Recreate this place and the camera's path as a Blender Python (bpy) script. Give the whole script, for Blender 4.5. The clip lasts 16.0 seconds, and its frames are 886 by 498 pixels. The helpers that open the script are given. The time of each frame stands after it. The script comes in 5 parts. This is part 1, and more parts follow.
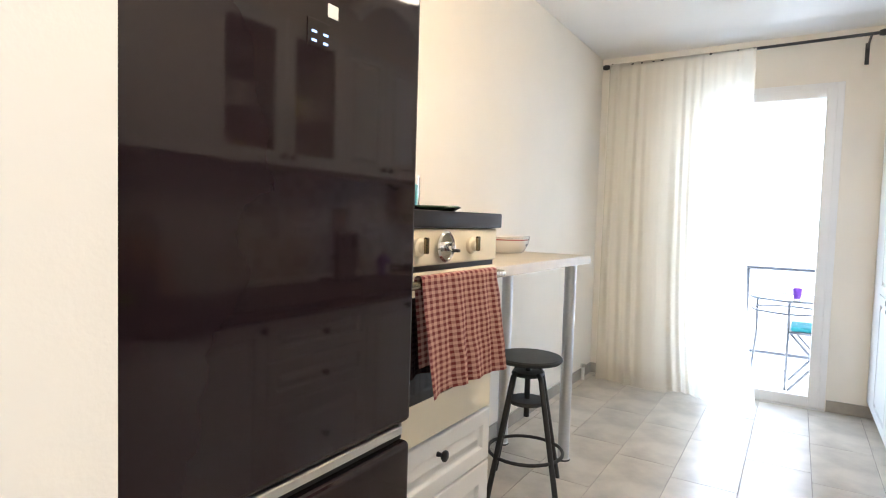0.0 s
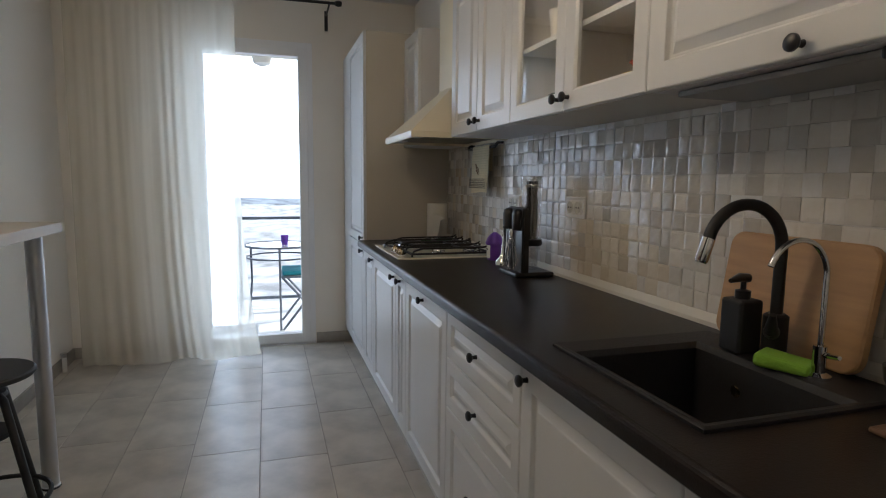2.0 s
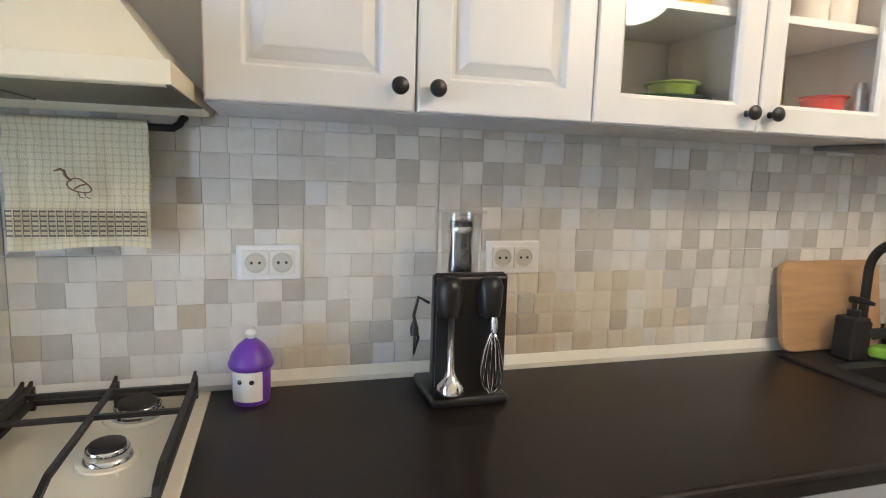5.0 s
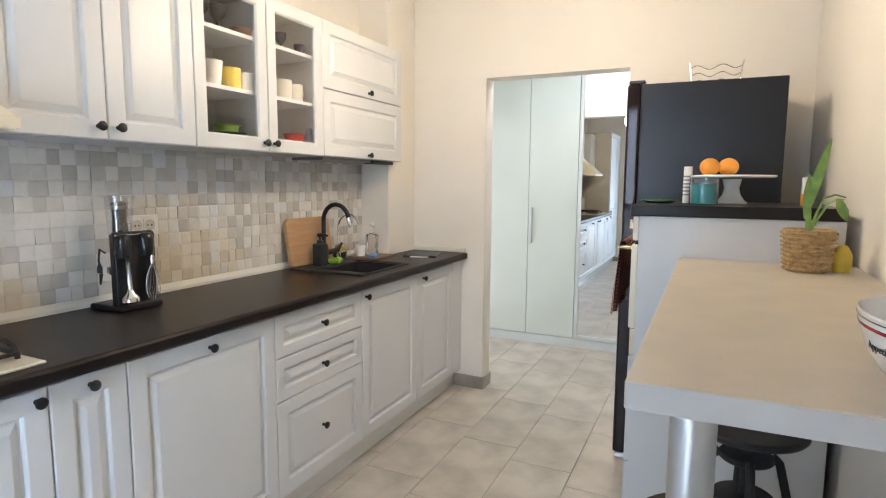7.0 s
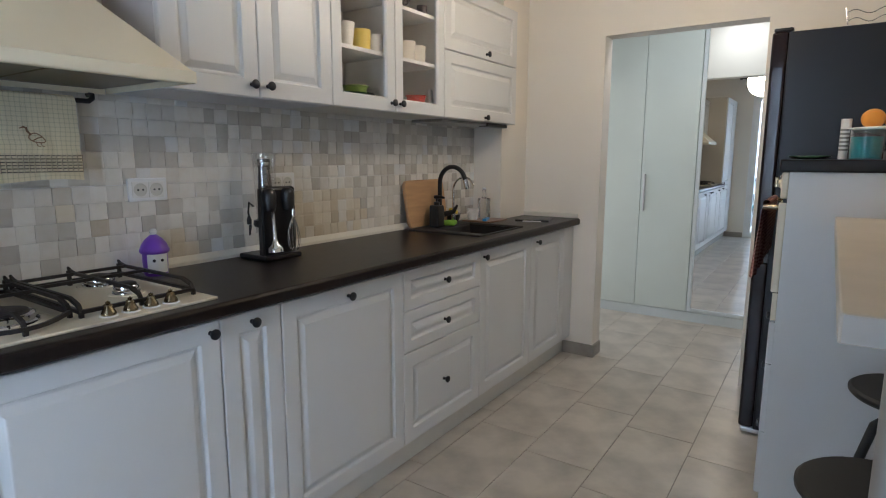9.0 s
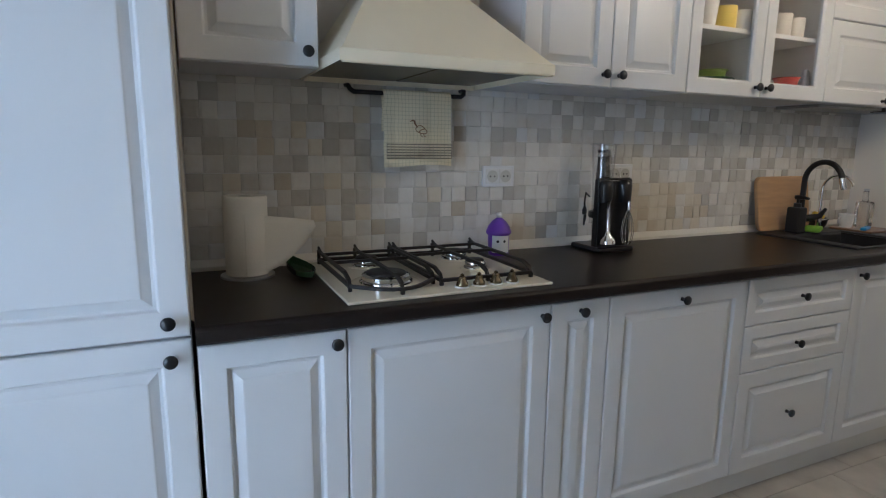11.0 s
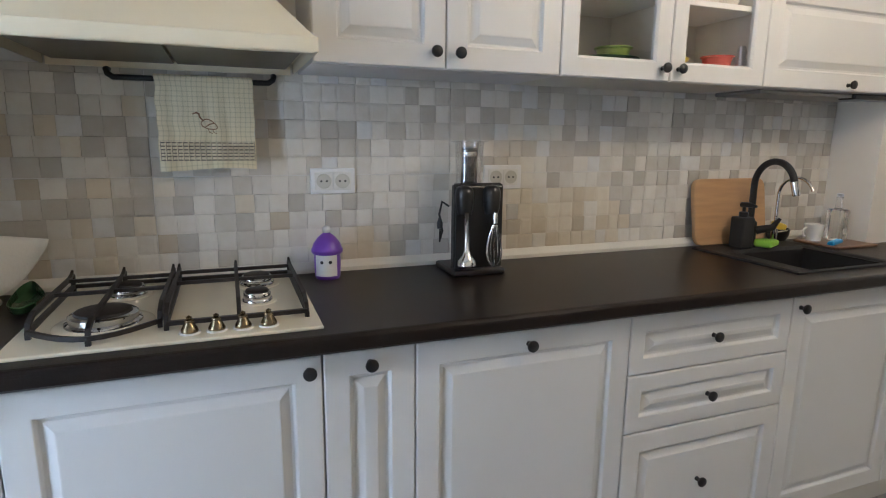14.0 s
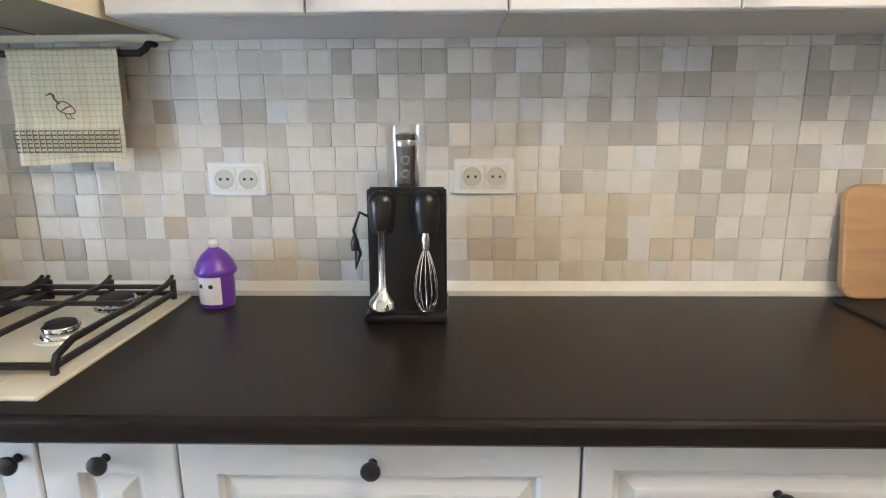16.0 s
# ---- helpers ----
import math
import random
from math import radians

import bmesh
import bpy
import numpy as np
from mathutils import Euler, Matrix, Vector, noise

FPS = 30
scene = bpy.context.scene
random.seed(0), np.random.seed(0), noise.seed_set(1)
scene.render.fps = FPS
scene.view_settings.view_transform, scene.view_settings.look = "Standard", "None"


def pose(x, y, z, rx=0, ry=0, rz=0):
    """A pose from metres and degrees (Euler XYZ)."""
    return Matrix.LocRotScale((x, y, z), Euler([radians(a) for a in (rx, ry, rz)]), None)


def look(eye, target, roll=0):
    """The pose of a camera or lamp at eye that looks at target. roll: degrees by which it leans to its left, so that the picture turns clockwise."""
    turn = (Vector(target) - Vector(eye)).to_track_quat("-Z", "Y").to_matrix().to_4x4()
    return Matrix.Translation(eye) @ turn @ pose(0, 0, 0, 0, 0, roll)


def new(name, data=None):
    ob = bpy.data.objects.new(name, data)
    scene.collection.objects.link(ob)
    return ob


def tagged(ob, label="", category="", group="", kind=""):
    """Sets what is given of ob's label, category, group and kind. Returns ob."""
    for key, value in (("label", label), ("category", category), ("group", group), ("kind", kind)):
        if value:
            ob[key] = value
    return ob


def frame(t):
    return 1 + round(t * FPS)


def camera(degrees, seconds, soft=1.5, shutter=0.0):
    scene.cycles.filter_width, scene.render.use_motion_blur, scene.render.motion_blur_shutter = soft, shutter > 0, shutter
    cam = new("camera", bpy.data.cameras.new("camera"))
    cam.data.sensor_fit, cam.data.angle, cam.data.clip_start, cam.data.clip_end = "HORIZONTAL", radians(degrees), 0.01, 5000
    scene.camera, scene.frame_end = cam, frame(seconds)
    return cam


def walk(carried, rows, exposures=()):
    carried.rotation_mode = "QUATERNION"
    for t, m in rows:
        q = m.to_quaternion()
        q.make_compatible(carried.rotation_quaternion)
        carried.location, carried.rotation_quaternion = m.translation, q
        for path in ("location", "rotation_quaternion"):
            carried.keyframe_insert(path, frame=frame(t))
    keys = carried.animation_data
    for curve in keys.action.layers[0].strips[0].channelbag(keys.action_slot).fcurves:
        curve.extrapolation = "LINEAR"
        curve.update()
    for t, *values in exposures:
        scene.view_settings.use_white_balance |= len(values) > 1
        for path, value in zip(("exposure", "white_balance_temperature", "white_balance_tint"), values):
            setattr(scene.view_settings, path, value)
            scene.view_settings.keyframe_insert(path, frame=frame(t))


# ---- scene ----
cam = camera(76.0, 16.0, soft=1.1)
PATH = [
    (0, (-0.996, -0.847, 1.291), (-2.053, 0.848, 1.187), 1.7),
    (0.5, (-1.065, -0.788, 1.285), (-1.59, 1.138, 1.167), 1.4),
    (1, (-1.199, -0.859, 1.306), (-1.123, 1.136, 1.176), 1.1),
    (1.5, (-1.23, -0.843, 1.308), (-0.819, 1.105, 1.116), 0.9),
    (2, (-1.112, -0.563, 1.306), (-0.524, 1.334, 1.069), 0.7),
    (2.5, (-1.064, -0.167, 1.317), (-0.297, 1.663, 1.062), 0.4),
    (3, (-1.068, 0.257, 1.338), (-0.048, 1.957, 1.08), 0.6),
    (3.2, (-1.045, 0.418, 1.333), (0.093, 2.041, 1.065), 0.4),
    (5.3, (-1.368, 2.07, 1.418), (0.418, 1.206, 1.163), 1.8),
    (5.5, (-1.471, 2.209, 1.414), (0.232, 1.189, 1.17), 1.7),
    (6, (-1.679, 2.514, 1.432), (-0.243, 1.143, 1.193), 1.2),
    (6.5, (-1.853, 2.721, 1.445), (-0.76, 1.063, 1.214), 0.8),
    (7, (-1.984, 2.796, 1.384), (-1.14, 0.997, 1.153), 0.4),
    (7.5, (-2.024, 2.815, 1.337), (-1.351, 0.947, 1.094), 0.1),
    (8, (-1.97, 2.841, 1.324), (-1.32, 0.971, 1.042), 0.1),
    (8.5, (-1.904, 2.87, 1.318), (-1.139, 1.049, 1.006), 0.1),
    (9, (-1.87, 2.878, 1.316), (-0.762, 1.244, 0.998), 0.1),
    (9.5, (-1.825, 2.892, 1.296), (-0.399, 1.525, 0.983), 0.1),
    (10, (-1.798, 2.91, 1.304), (-0.19, 1.768, 0.975), 0.4),
    (10.2, (-1.797, 2.914, 1.305), (-0.135, 1.854, 0.971), 0.5),
    (12.3, (-1.839, 2.75, 1.331), (0.005, 2.071, 0.958), 0.8),
    (12.5, (-1.83, 2.689, 1.324), (0.015, 2.011, 0.954), 0.8),
    (13, (-1.802, 2.524, 1.325), (0.046, 1.854, 0.956), 0.8),
    (13.5, (-1.77, 2.346, 1.335), (0.074, 1.674, 0.948), 0.7),
    (14, (-1.694, 2.161, 1.338), (0.142, 1.466, 0.954), 0.6),
    (14.5, (-1.564, 1.944, 1.318), (0.253, 1.199, 0.935), 0.3),
    (15, (-1.490, 1.708, 1.327), (0.333, 0.998, 0.915), -0.1),
    (15.5, (-1.422, 1.512, 1.298), (0.456, 0.936, 0.928), 0.0),
    (16, (-1.282, 1.383, 1.336), (0.669, 1.426, 0.895), -0.3),
]
EXPOSURES = [(0, 2.48, 5870, 12), (0.5, 2.4, 5870, 12), (1, 1.85, 5870, 12), (1.5, 1.05, 5870, 12), (2, 0.62, 5770, 12), (3, 1.05, 5470, 11), (5.3, 2.3, 5670, 11), (6, 2.4, 5620, 11), (7, 2.1, 5570, 11),
             (8, 1.48, 5570, 11), (9, 1.22, 5420, 11), (10.2, 1.17, 5270, 11), (12.5, 0.98, 5320, 12), (13.5, 1.35, 5370, 12), (14.5, 1.97, 5520, 11), (16, 2.48, 5520, 11)]
walk(cam, [(t, look(eye, target, roll)) for t, eye, target, roll in PATH], EXPOSURES)

# ---- light ----
world = bpy.data.worlds.new("sky")
scene.world = world
world.use_nodes = True
wn = world.node_tree
sky = wn.nodes.new("ShaderNodeTexSky")
sky.sky_type = "NISHITA"
sky.sun_disc = False
sky.sun_elevation = radians(38)
sky.sun_rotation = radians(80)
sky.air_density, sky.dust_density = 1.0, 1.5
wn.links.new(sky.outputs[0], wn.nodes["Background"].inputs[0])
wn.nodes["Background"].inputs[1].default_value = 0.15

sun = new("sun", bpy.data.lights.new("sun", "SUN"))
sun.data.energy, sun.data.angle, sun.data.color = 5.0, radians(0.6), (1.0, 0.95, 0.86)
sun.matrix_world = look((10, 6.6, 9.5), (0, 4.8, 1.5))

daylight = new("window_daylight", bpy.data.lights.new("window_daylight", "AREA"))
daylight.data.shape, daylight.data.size, daylight.data.size_y = "RECTANGLE", 0.26, 2.0
daylight.data.energy, daylight.data.color = 4.6, (0.66, 0.83, 1.0)
daylight.matrix_world = look((-1.480, 3.89, 1.2), (-1.35, 2.0, 1.1))

pendant_glow = new("pendant_glow", bpy.data.lights.new("pendant_glow", "POINT"))
pendant_glow.data.energy, pendant_glow.data.color, pendant_glow.data.shadow_soft_size = 5.4, (1.0, 0.82, 0.60), 0.16
pendant_glow.location = (-1.20, 0.62, 2.12)

# added fill lamp in an invented hall opening, brightens the entrance jamb
jamb_fill = new("added_jamb_fill", bpy.data.lights.new("added_jamb_fill", "AREA"))
jamb_fill.data.shape, jamb_fill.data.size, jamb_fill.data.size_y = "RECTANGLE", 0.72, 1.95
jamb_fill.data.energy, jamb_fill.data.color = 2.5, (1.0, 0.96, 0.9)
jamb_fill.matrix_world = look((0.10, -1.275, 1.05), (-1.0, -1.2, 1.05))

# lamp added under the hall ceiling without a fixture, only brightens the hall
hall_fill = new("added_hall_fill", bpy.data.lights.new("added_hall_fill", "AREA"))
hall_fill.data.shape, hall_fill.data.size, hall_fill.data.energy = "DISK", 0.5, 2.9
hall_fill.data.color = (1.0, 0.93, 0.82)
hall_fill.matrix_world = look((-1.15, -1.05, 2.52), (-1.15, -1.05, 0))


# ---- materials ----
def material(name, color, rough=0.5, metal=0.0, vary=0.08, scale=6.0, bump=0.0, bump_scale=80.0, coat=0.0, island=0.0, each=0.0, tint=None, rvar=0.05, spec=0.5):
    m = bpy.data.materials.new(name)
    m.use_nodes = True
    t = m.node_tree
    b = t.nodes["Principled BSDF"]
    b.inputs["Roughness"].default_value, b.inputs["Metallic"].default_value = rough, metal
    b.inputs["Coat Weight"].default_value, b.inputs["Specular IOR Level"].default_value = coat, spec
    co = t.nodes.new("ShaderNodeTexCoord")
    n1 = t.nodes.new("ShaderNodeTexNoise")
    n1.inputs["Scale"].default_value, n1.inputs["Detail"].default_value = scale, 6
    t.links.new(co.outputs["Object"], n1.inputs["Vector"])
    mix = t.nodes.new("ShaderNodeMix")
    mix.data_type = "RGBA"
    dark = tint or tuple(c * (1 - 2 * vary) for c in color)
    mix.inputs["A"].default_value, mix.inputs["B"].default_value = (*dark, 1), (*color, 1)
    ramp = t.nodes.new("ShaderNodeMapRange")
    ramp.inputs["From Min"].default_value, ramp.inputs["From Max"].default_value = 0.3, 0.62
    t.links.new(n1.outputs["Fac"], ramp.inputs["Value"])
    t.links.new(ramp.outputs[0], mix.inputs["Factor"])
    out = mix.outputs["Result"]
    if island or each:
        hsv = t.nodes.new("ShaderNodeHueSaturation")
        val = t.nodes.new("ShaderNodeMapRange")
        if each:
            src = t.nodes.new("ShaderNodeObjectInfo").outputs["Random"]
        else:
            src = t.nodes.new("ShaderNodeNewGeometry").outputs["Random Per Island"]
        t.links.new(src, val.inputs["Value"])
        val.inputs["To Min"].default_value, val.inputs["To Max"].default_value = 1 - (island or each), 1 + (island or each)
        t.links.new(val.outputs[0], hsv.inputs["Value"])
        t.links.new(out, hsv.inputs["Color"])
        out = hsv.outputs[0]
    t.links.new(out, b.inputs["Base Color"])
    n2 = t.nodes.new("ShaderNodeTexNoise")
    n2.inputs["Scale"].default_value, n2.inputs["Detail"].default_value = bump_scale, 4
    t.links.new(co.outputs["Object"], n2.inputs["Vector"])
    rr = t.nodes.new("ShaderNodeMapRange")
    rr.inputs["To Min"].default_value, rr.inputs["To Max"].default_value = max(rough - rvar, 0.02), min(rough + rvar, 1)
    t.links.new(n1.outputs["Fac"], rr.inputs["Value"])
    t.links.new(rr.outputs[0], b.inputs["Roughness"])
    if bump:
        bp = t.nodes.new("ShaderNodeBump")
        bp.inputs["Strength"].default_value, bp.inputs["Distance"].default_value = bump, 0.004
        t.links.new(n2.outputs["Fac"], bp.inputs["Height"])
        t.links.new(bp.outputs[0], b.inputs["Normal"])
    return m


def glass(name, color=(1, 1, 1), rough=0.0, ior=1.45):
    m = bpy.data.materials.new(name)
    m.use_nodes = True
    b = m.node_tree.nodes["Principled BSDF"]
    b.inputs["Base Color"].default_value = (*color, 1)
    b.inputs["Transmission Weight"].default_value = 1
    b.inputs["Roughness"].default_value, b.inputs["IOR"].default_value = rough, ior
    return m


def glowing(name, color, strength):
    m = bpy.data.materials.new(name)
    m.use_nodes = True
    b = m.node_tree.nodes["Principled BSDF"]
    b.inputs["Base Color"].default_value = (*color, 1)
    b.inputs["Emission Color"].default_value, b.inputs["Emission Strength"].default_value = (*color, 1), strength
    return m


def checked(name, a, b_color, sizes, share=0.5):
    """A woven check cloth: two colours crossing in u and v, with the even mix where they meet."""
    m = material(name, a, 0.95, bump=0.5, bump_scale=400)
    t = m.node_tree
    b = t.nodes["Principled BSDF"]
    co = t.nodes.new("ShaderNodeTexCoord")
    sep = t.nodes.new("ShaderNodeSeparateXYZ")
    t.links.new(co.outputs["UV"], sep.inputs[0])
    stripes = []
    for axis, size in zip(("X", "Y"), sizes):
        w = t.nodes.new("ShaderNodeMath")
        w.operation = "MULTIPLY"
        w.inputs[1].default_value = 1 / size
        t.links.new(sep.outputs[axis], w.inputs[0])
        f = t.nodes.new("ShaderNodeMath")
        f.operation = "FRACT"
        t.links.new(w.outputs[0], f.inputs[0])
        g = t.nodes.new("ShaderNodeMath")
        g.operation = "GREATER_THAN"
        g.inputs[1].default_value = share
        t.links.new(f.outputs[0], g.inputs[0])
        stripes.append(g)
    s = t.nodes.new("ShaderNodeMath")
    s.operation = "ADD"
    t.links.new(stripes[0].outputs[0], s.inputs[0])
    t.links.new(stripes[1].outputs[0], s.inputs[1])
    h = t.nodes.new("ShaderNodeMath")
    h.operation = "MULTIPLY"
    h.inputs[1].default_value = 0.5
    t.links.new(s.outputs[0], h.inputs[0])
    mix = t.nodes.new("ShaderNodeMix")
    mix.data_type = "RGBA"
    mix.inputs["A"].default_value, mix.inputs["B"].default_value = (*a, 1), (*b_color, 1)
    t.links.new(h.outputs[0], mix.inputs["Factor"])
    t.links.new(mix.outputs["Result"], b.inputs["Base Color"])
    return m


M_WALL = material("wall_paint", (0.80, 0.755, 0.68), 0.85, vary=0.02, scale=2, bump=0.06, bump_scale=180)
M_CEIL = material("ceiling_paint", (0.80, 0.78, 0.75), 0.9, vary=0.02, scale=2, bump=0.05, bump_scale=160)
M_GREY = material("grey_beige", (0.56, 0.51, 0.43), 0.8, vary=0.02, scale=3, bump=0.06, bump_scale=160)
M_FLOOR = material("floor_tile", (0.54, 0.49, 0.42), 0.32, vary=0.19, scale=4.5, bump=0.08, bump_scale=40, each=0.07)
M_GROUT = material("floor_grout", (0.27, 0.25, 0.22), 0.9, vary=0.1, scale=12)
M_BASE = material("baseboard_tile", (0.36, 0.33, 0.29), 0.45, vary=0.12, scale=8)
M_FRONT = material("cabinet_foil", (0.68, 0.68, 0.675), 0.33, vary=0.015, scale=3, bump=0.03, bump_scale=220)
M_CARCASS = material("cabinet_board", (0.64, 0.617, 0.62), 0.45, vary=0.02, scale=4)
M_SHELF = material("cabinet_inside", (0.62, 0.58, 0.52), 0.5, vary=0.03, scale=4)
M_KNOB = material("black_knob", (0.012, 0.012, 0.014), 0.38, vary=0.1, scale=30)
M_TOP = material("dark_worktop", (0.016, 0.0115, 0.010), 0.31, vary=0.05, scale=14, bump=0.10, bump_scale=260, spec=0.22, rvar=0.015)
M_STRIP = material("wall_strip", (0.74, 0.71, 0.63), 0.45, vary=0.03)


GREYS = ((0.0, (0.73, 0.70, 0.64)), (0.30, (0.66, 0.63, 0.575)), (0.54, (0.575, 0.545, 0.49)), (0.78, (0.50, 0.47, 0.42)), (0.93, (0.70, 0.695, 0.68)))
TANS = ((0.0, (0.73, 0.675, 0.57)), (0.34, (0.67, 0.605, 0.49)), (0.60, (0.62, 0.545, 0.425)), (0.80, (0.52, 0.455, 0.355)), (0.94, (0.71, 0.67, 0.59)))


def squares(name, island, colours):
    """Glazed squares in five tones, cloudy within each one."""
    m = material(name, (0.5, 0.5, 0.5), 0.20, vary=0.02, scale=5, bump=0.30, bump_scale=45, rvar=0.06)
    t = m.node_tree
    src = t.nodes.new("ShaderNodeNewGeometry").outputs["Random Per Island"] if island else t.nodes.new("ShaderNodeObjectInfo").outputs["Random"]
    ramp = t.nodes.new("ShaderNodeValToRGB")
    ramp.color_ramp.interpolation = "CONSTANT"
    for k, (p, c) in enumerate(colours):
        e = ramp.color_ramp.elements[k] if k < 2 else ramp.color_ramp.elements.new(p)
        e.position, e.color = p, (*c, 1)
    t.links.new(src, ramp.inputs[0])
    geo = t.nodes.new("ShaderNodeNewGeometry")
    n = t.nodes.new("ShaderNodeTexNoise")
    n.inputs["Scale"].default_value, n.inputs["Detail"].default_value = 26, 4
    t.links.new(geo.outputs["Position"], n.inputs["Vector"])
    rng_ = t.nodes.new("ShaderNodeMapRange")
    rng_.inputs["From Min"].default_value, rng_.inputs["From Max"].default_value, rng_.inputs["To Max"].default_value = 0.42, 0.72, 0.5
    t.links.new(n.outputs["Fac"], rng_.inputs["Value"])
    mix = t.nodes.new("ShaderNodeMix")
    mix.data_type, mix.blend_type = "RGBA", "MULTIPLY"
    mix.inputs["B"].default_value = (0.90, 0.86, 0.80, 1)
    t.links.new(ramp.outputs[0], mix.inputs["A"])
    t.links.new(rng_.outputs[0], mix.inputs["Factor"])
    t.links.new(mix.outputs["Result"], t.nodes["Principled BSDF"].inputs["Base Color"])
    return m


M_SQ, M_SQR = squares("backsplash_square", False, GREYS), squares("backsplash_square_rest", True, GREYS)
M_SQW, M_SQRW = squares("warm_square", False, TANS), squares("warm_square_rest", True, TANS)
M_SPLASH = material("backsplash_joint", (0.70, 0.68, 0.65), 0.5, vary=0.05)
M_BLACK = material("black_gloss", (0.015, 0.009, 0.011), 0.05, vary=0.1, scale=2, rvar=0.01, spec=0.34)
M_BLACKSIDE = material("black_side", (0.013, 0.014, 0.019), 0.30, vary=0.05, scale=3, rvar=0.01, bump=0.04, bump_scale=300, spec=0.35)
M_PLASTIC = material("black_plastic", (0.014, 0.013, 0.013), 0.3, vary=0.1, scale=20)
M_MATTE = material("black_matte", (0.018, 0.017, 0.017), 0.55, vary=0.15, scale=20, bump=0.08, bump_scale=300)
M_SINK = material("composite_sink", (0.016, 0.015, 0.016), 0.5, vary=0.25, scale=200, bump=0.2, bump_scale=600)
M_IRON = material("cast_iron", (0.022, 0.017, 0.015), 0.55, vary=0.2, scale=40, bump=0.2, bump_scale=200)
M_CREAM = material("cream_enamel", (0.76, 0.69, 0.53), 0.22, vary=0.03, scale=4)
M_CREAMD = material("hood_enamel", (0.81, 0.73, 0.545), 0.3, vary=0.03, scale=4)
M_STEEL = material("brushed_steel", (0.60, 0.60, 0.61), 0.33, 1.0, vary=0.01, scale=3)
M_CHROME = material("chrome", (0.72, 0.72, 0.72), 0.09, 1.0, vary=0.02)
M_BRASS = material("aged_brass", (0.30, 0.24, 0.15), 0.22, 1.0, vary=0.2, scale=60)
M_ALU = material("gloss_plinth", (0.80, 0.78, 0.72), 0.12, 0.0, vary=0.02, coat=0.5)
M_GREYM = material("grey_metal", (0.30, 0.29, 0.28), 0.4, 0.8, vary=0.05)
M_BAR = material("bar_laminate", (0.53, 0.465, 0.375), 0.42, vary=0.05, scale=10, bump=0.04, bump_scale=200)
M_BARE = material("bar_edge", (0.49, 0.46, 0.43), 0.45, vary=0.03)
M_WOODB = material("beech_board", (0.52, 0.31, 0.145), 0.5, vary=0.09, scale=7, bump=0.08)
_wm = M_WOODB.node_tree.nodes.new("ShaderNodeMapping")
_wm.inputs["Scale"].default_value = (1.0, 0.7, 7.0)
M_WOODB.node_tree.links.new(M_WOODB.node_tree.nodes["Texture Coordinate"].outputs["Object"], _wm.inputs[0])
M_WOODB.node_tree.links.new(_wm.outputs[0], M_WOODB.node_tree.nodes["Noise Texture"].inputs["Vector"])
# wells greyer than the white plate: recess shade put into the colour
M_WELL = material("shaded_well", (0.60, 0.585, 0.53), 0.5, vary=0.05)
M_PURPLE = material("purple_plastic", (0.16, 0.05, 0.42), 0.3, vary=0.05)
M_WHITEP = material("white_plastic", (0.78, 0.77, 0.74), 0.4, vary=0.02)
M_PORC = material("porcelain", (0.80, 0.78, 0.74), 0.18, vary=0.02)
M_UPVC = material("white_frame", (0.80, 0.80, 0.80), 0.35, vary=0.015)
M_PAPER = material("paper", (0.80, 0.76, 0.68), 0.9, vary=0.03, bump=0.2, bump_scale=150)
M_RED = material("red_enamel", (0.55, 0.05, 0.03), 0.25)
M_CRIMSON = material("crimson_glaze", (0.33, 0.012, 0.03), 0.2)
M_YEL = material("yellow_ceramic", (0.75, 0.55, 0.06), 0.3)
M_GREEN = material("green_ceramic", (0.30, 0.42, 0.08), 0.35)
M_GREENG = material("dark_green_glass", (0.045, 0.11, 0.05), 0.2)
M_SPONGE = material("green_sponge", (0.28, 0.55, 0.05), 0.9, bump=0.5, bump_scale=200)
M_BLUE = material("blue_plastic", (0.02, 0.33, 0.78), 0.35)
M_TEAL = material("teal_wax", (0.04, 0.42, 0.46), 0.35)
M_ORANGE = material("orange_peel", (0.80, 0.33, 0.03), 0.45, vary=0.06, bump=0.4, bump_scale=250)
M_LEAF = material("plant_leaf", (0.22, 0.36, 0.06), 0.4, vary=0.25, scale=20)
M_BASKET = material("woven_basket", (0.50, 0.33, 0.14), 0.75, vary=0.2, scale=60, bump=0.5)
M_WARD = material("wardrobe_board", (0.57, 0.62, 0.575), 0.4, vary=0.02, scale=3)
M_WARDF = material("wardrobe_frame", (0.56, 0.60, 0.60), 0.4, vary=0.02)
M_CUP = material("stoneware", (0.62, 0.58, 0.52), 0.35, vary=0.06)
M_DARKCUP = material("dark_metal_cup", (0.05, 0.04, 0.04), 0.3, 0.6)
M_BROWN = material("brown_ceramic", (0.22, 0.12, 0.07), 0.35)
M_TOWEL = checked("waffle_cotton", (0.76, 0.675, 0.47), (0.55, 0.49, 0.33), (0.0125, 0.0125), 0.78)
M_TOWELD = material("dark_thread", (0.15, 0.13, 0.11), 0.95)
M_EMB = material("brown_thread", (0.28, 0.16, 0.09), 0.95)
M_CHECK = checked("red_check", (0.13, 0.016, 0.016), (0.47, 0.27, 0.22), (0.024, 0.0142))
M_BALC = material("balcony_tile", (0.55, 0.57, 0.55), 0.6, vary=0.08, scale=5)
M_FACADE = material("facade_render", (0.72, 0.68, 0.60), 0.9, vary=0.05, scale=3)
M_RAIL = material("dark_rail_paint", (0.13, 0.145, 0.17), 0.5, vary=0.1, scale=20)
M_CUSHION = material("teal_cushion", (0.03, 0.25, 0.30), 0.9, bump=0.3)
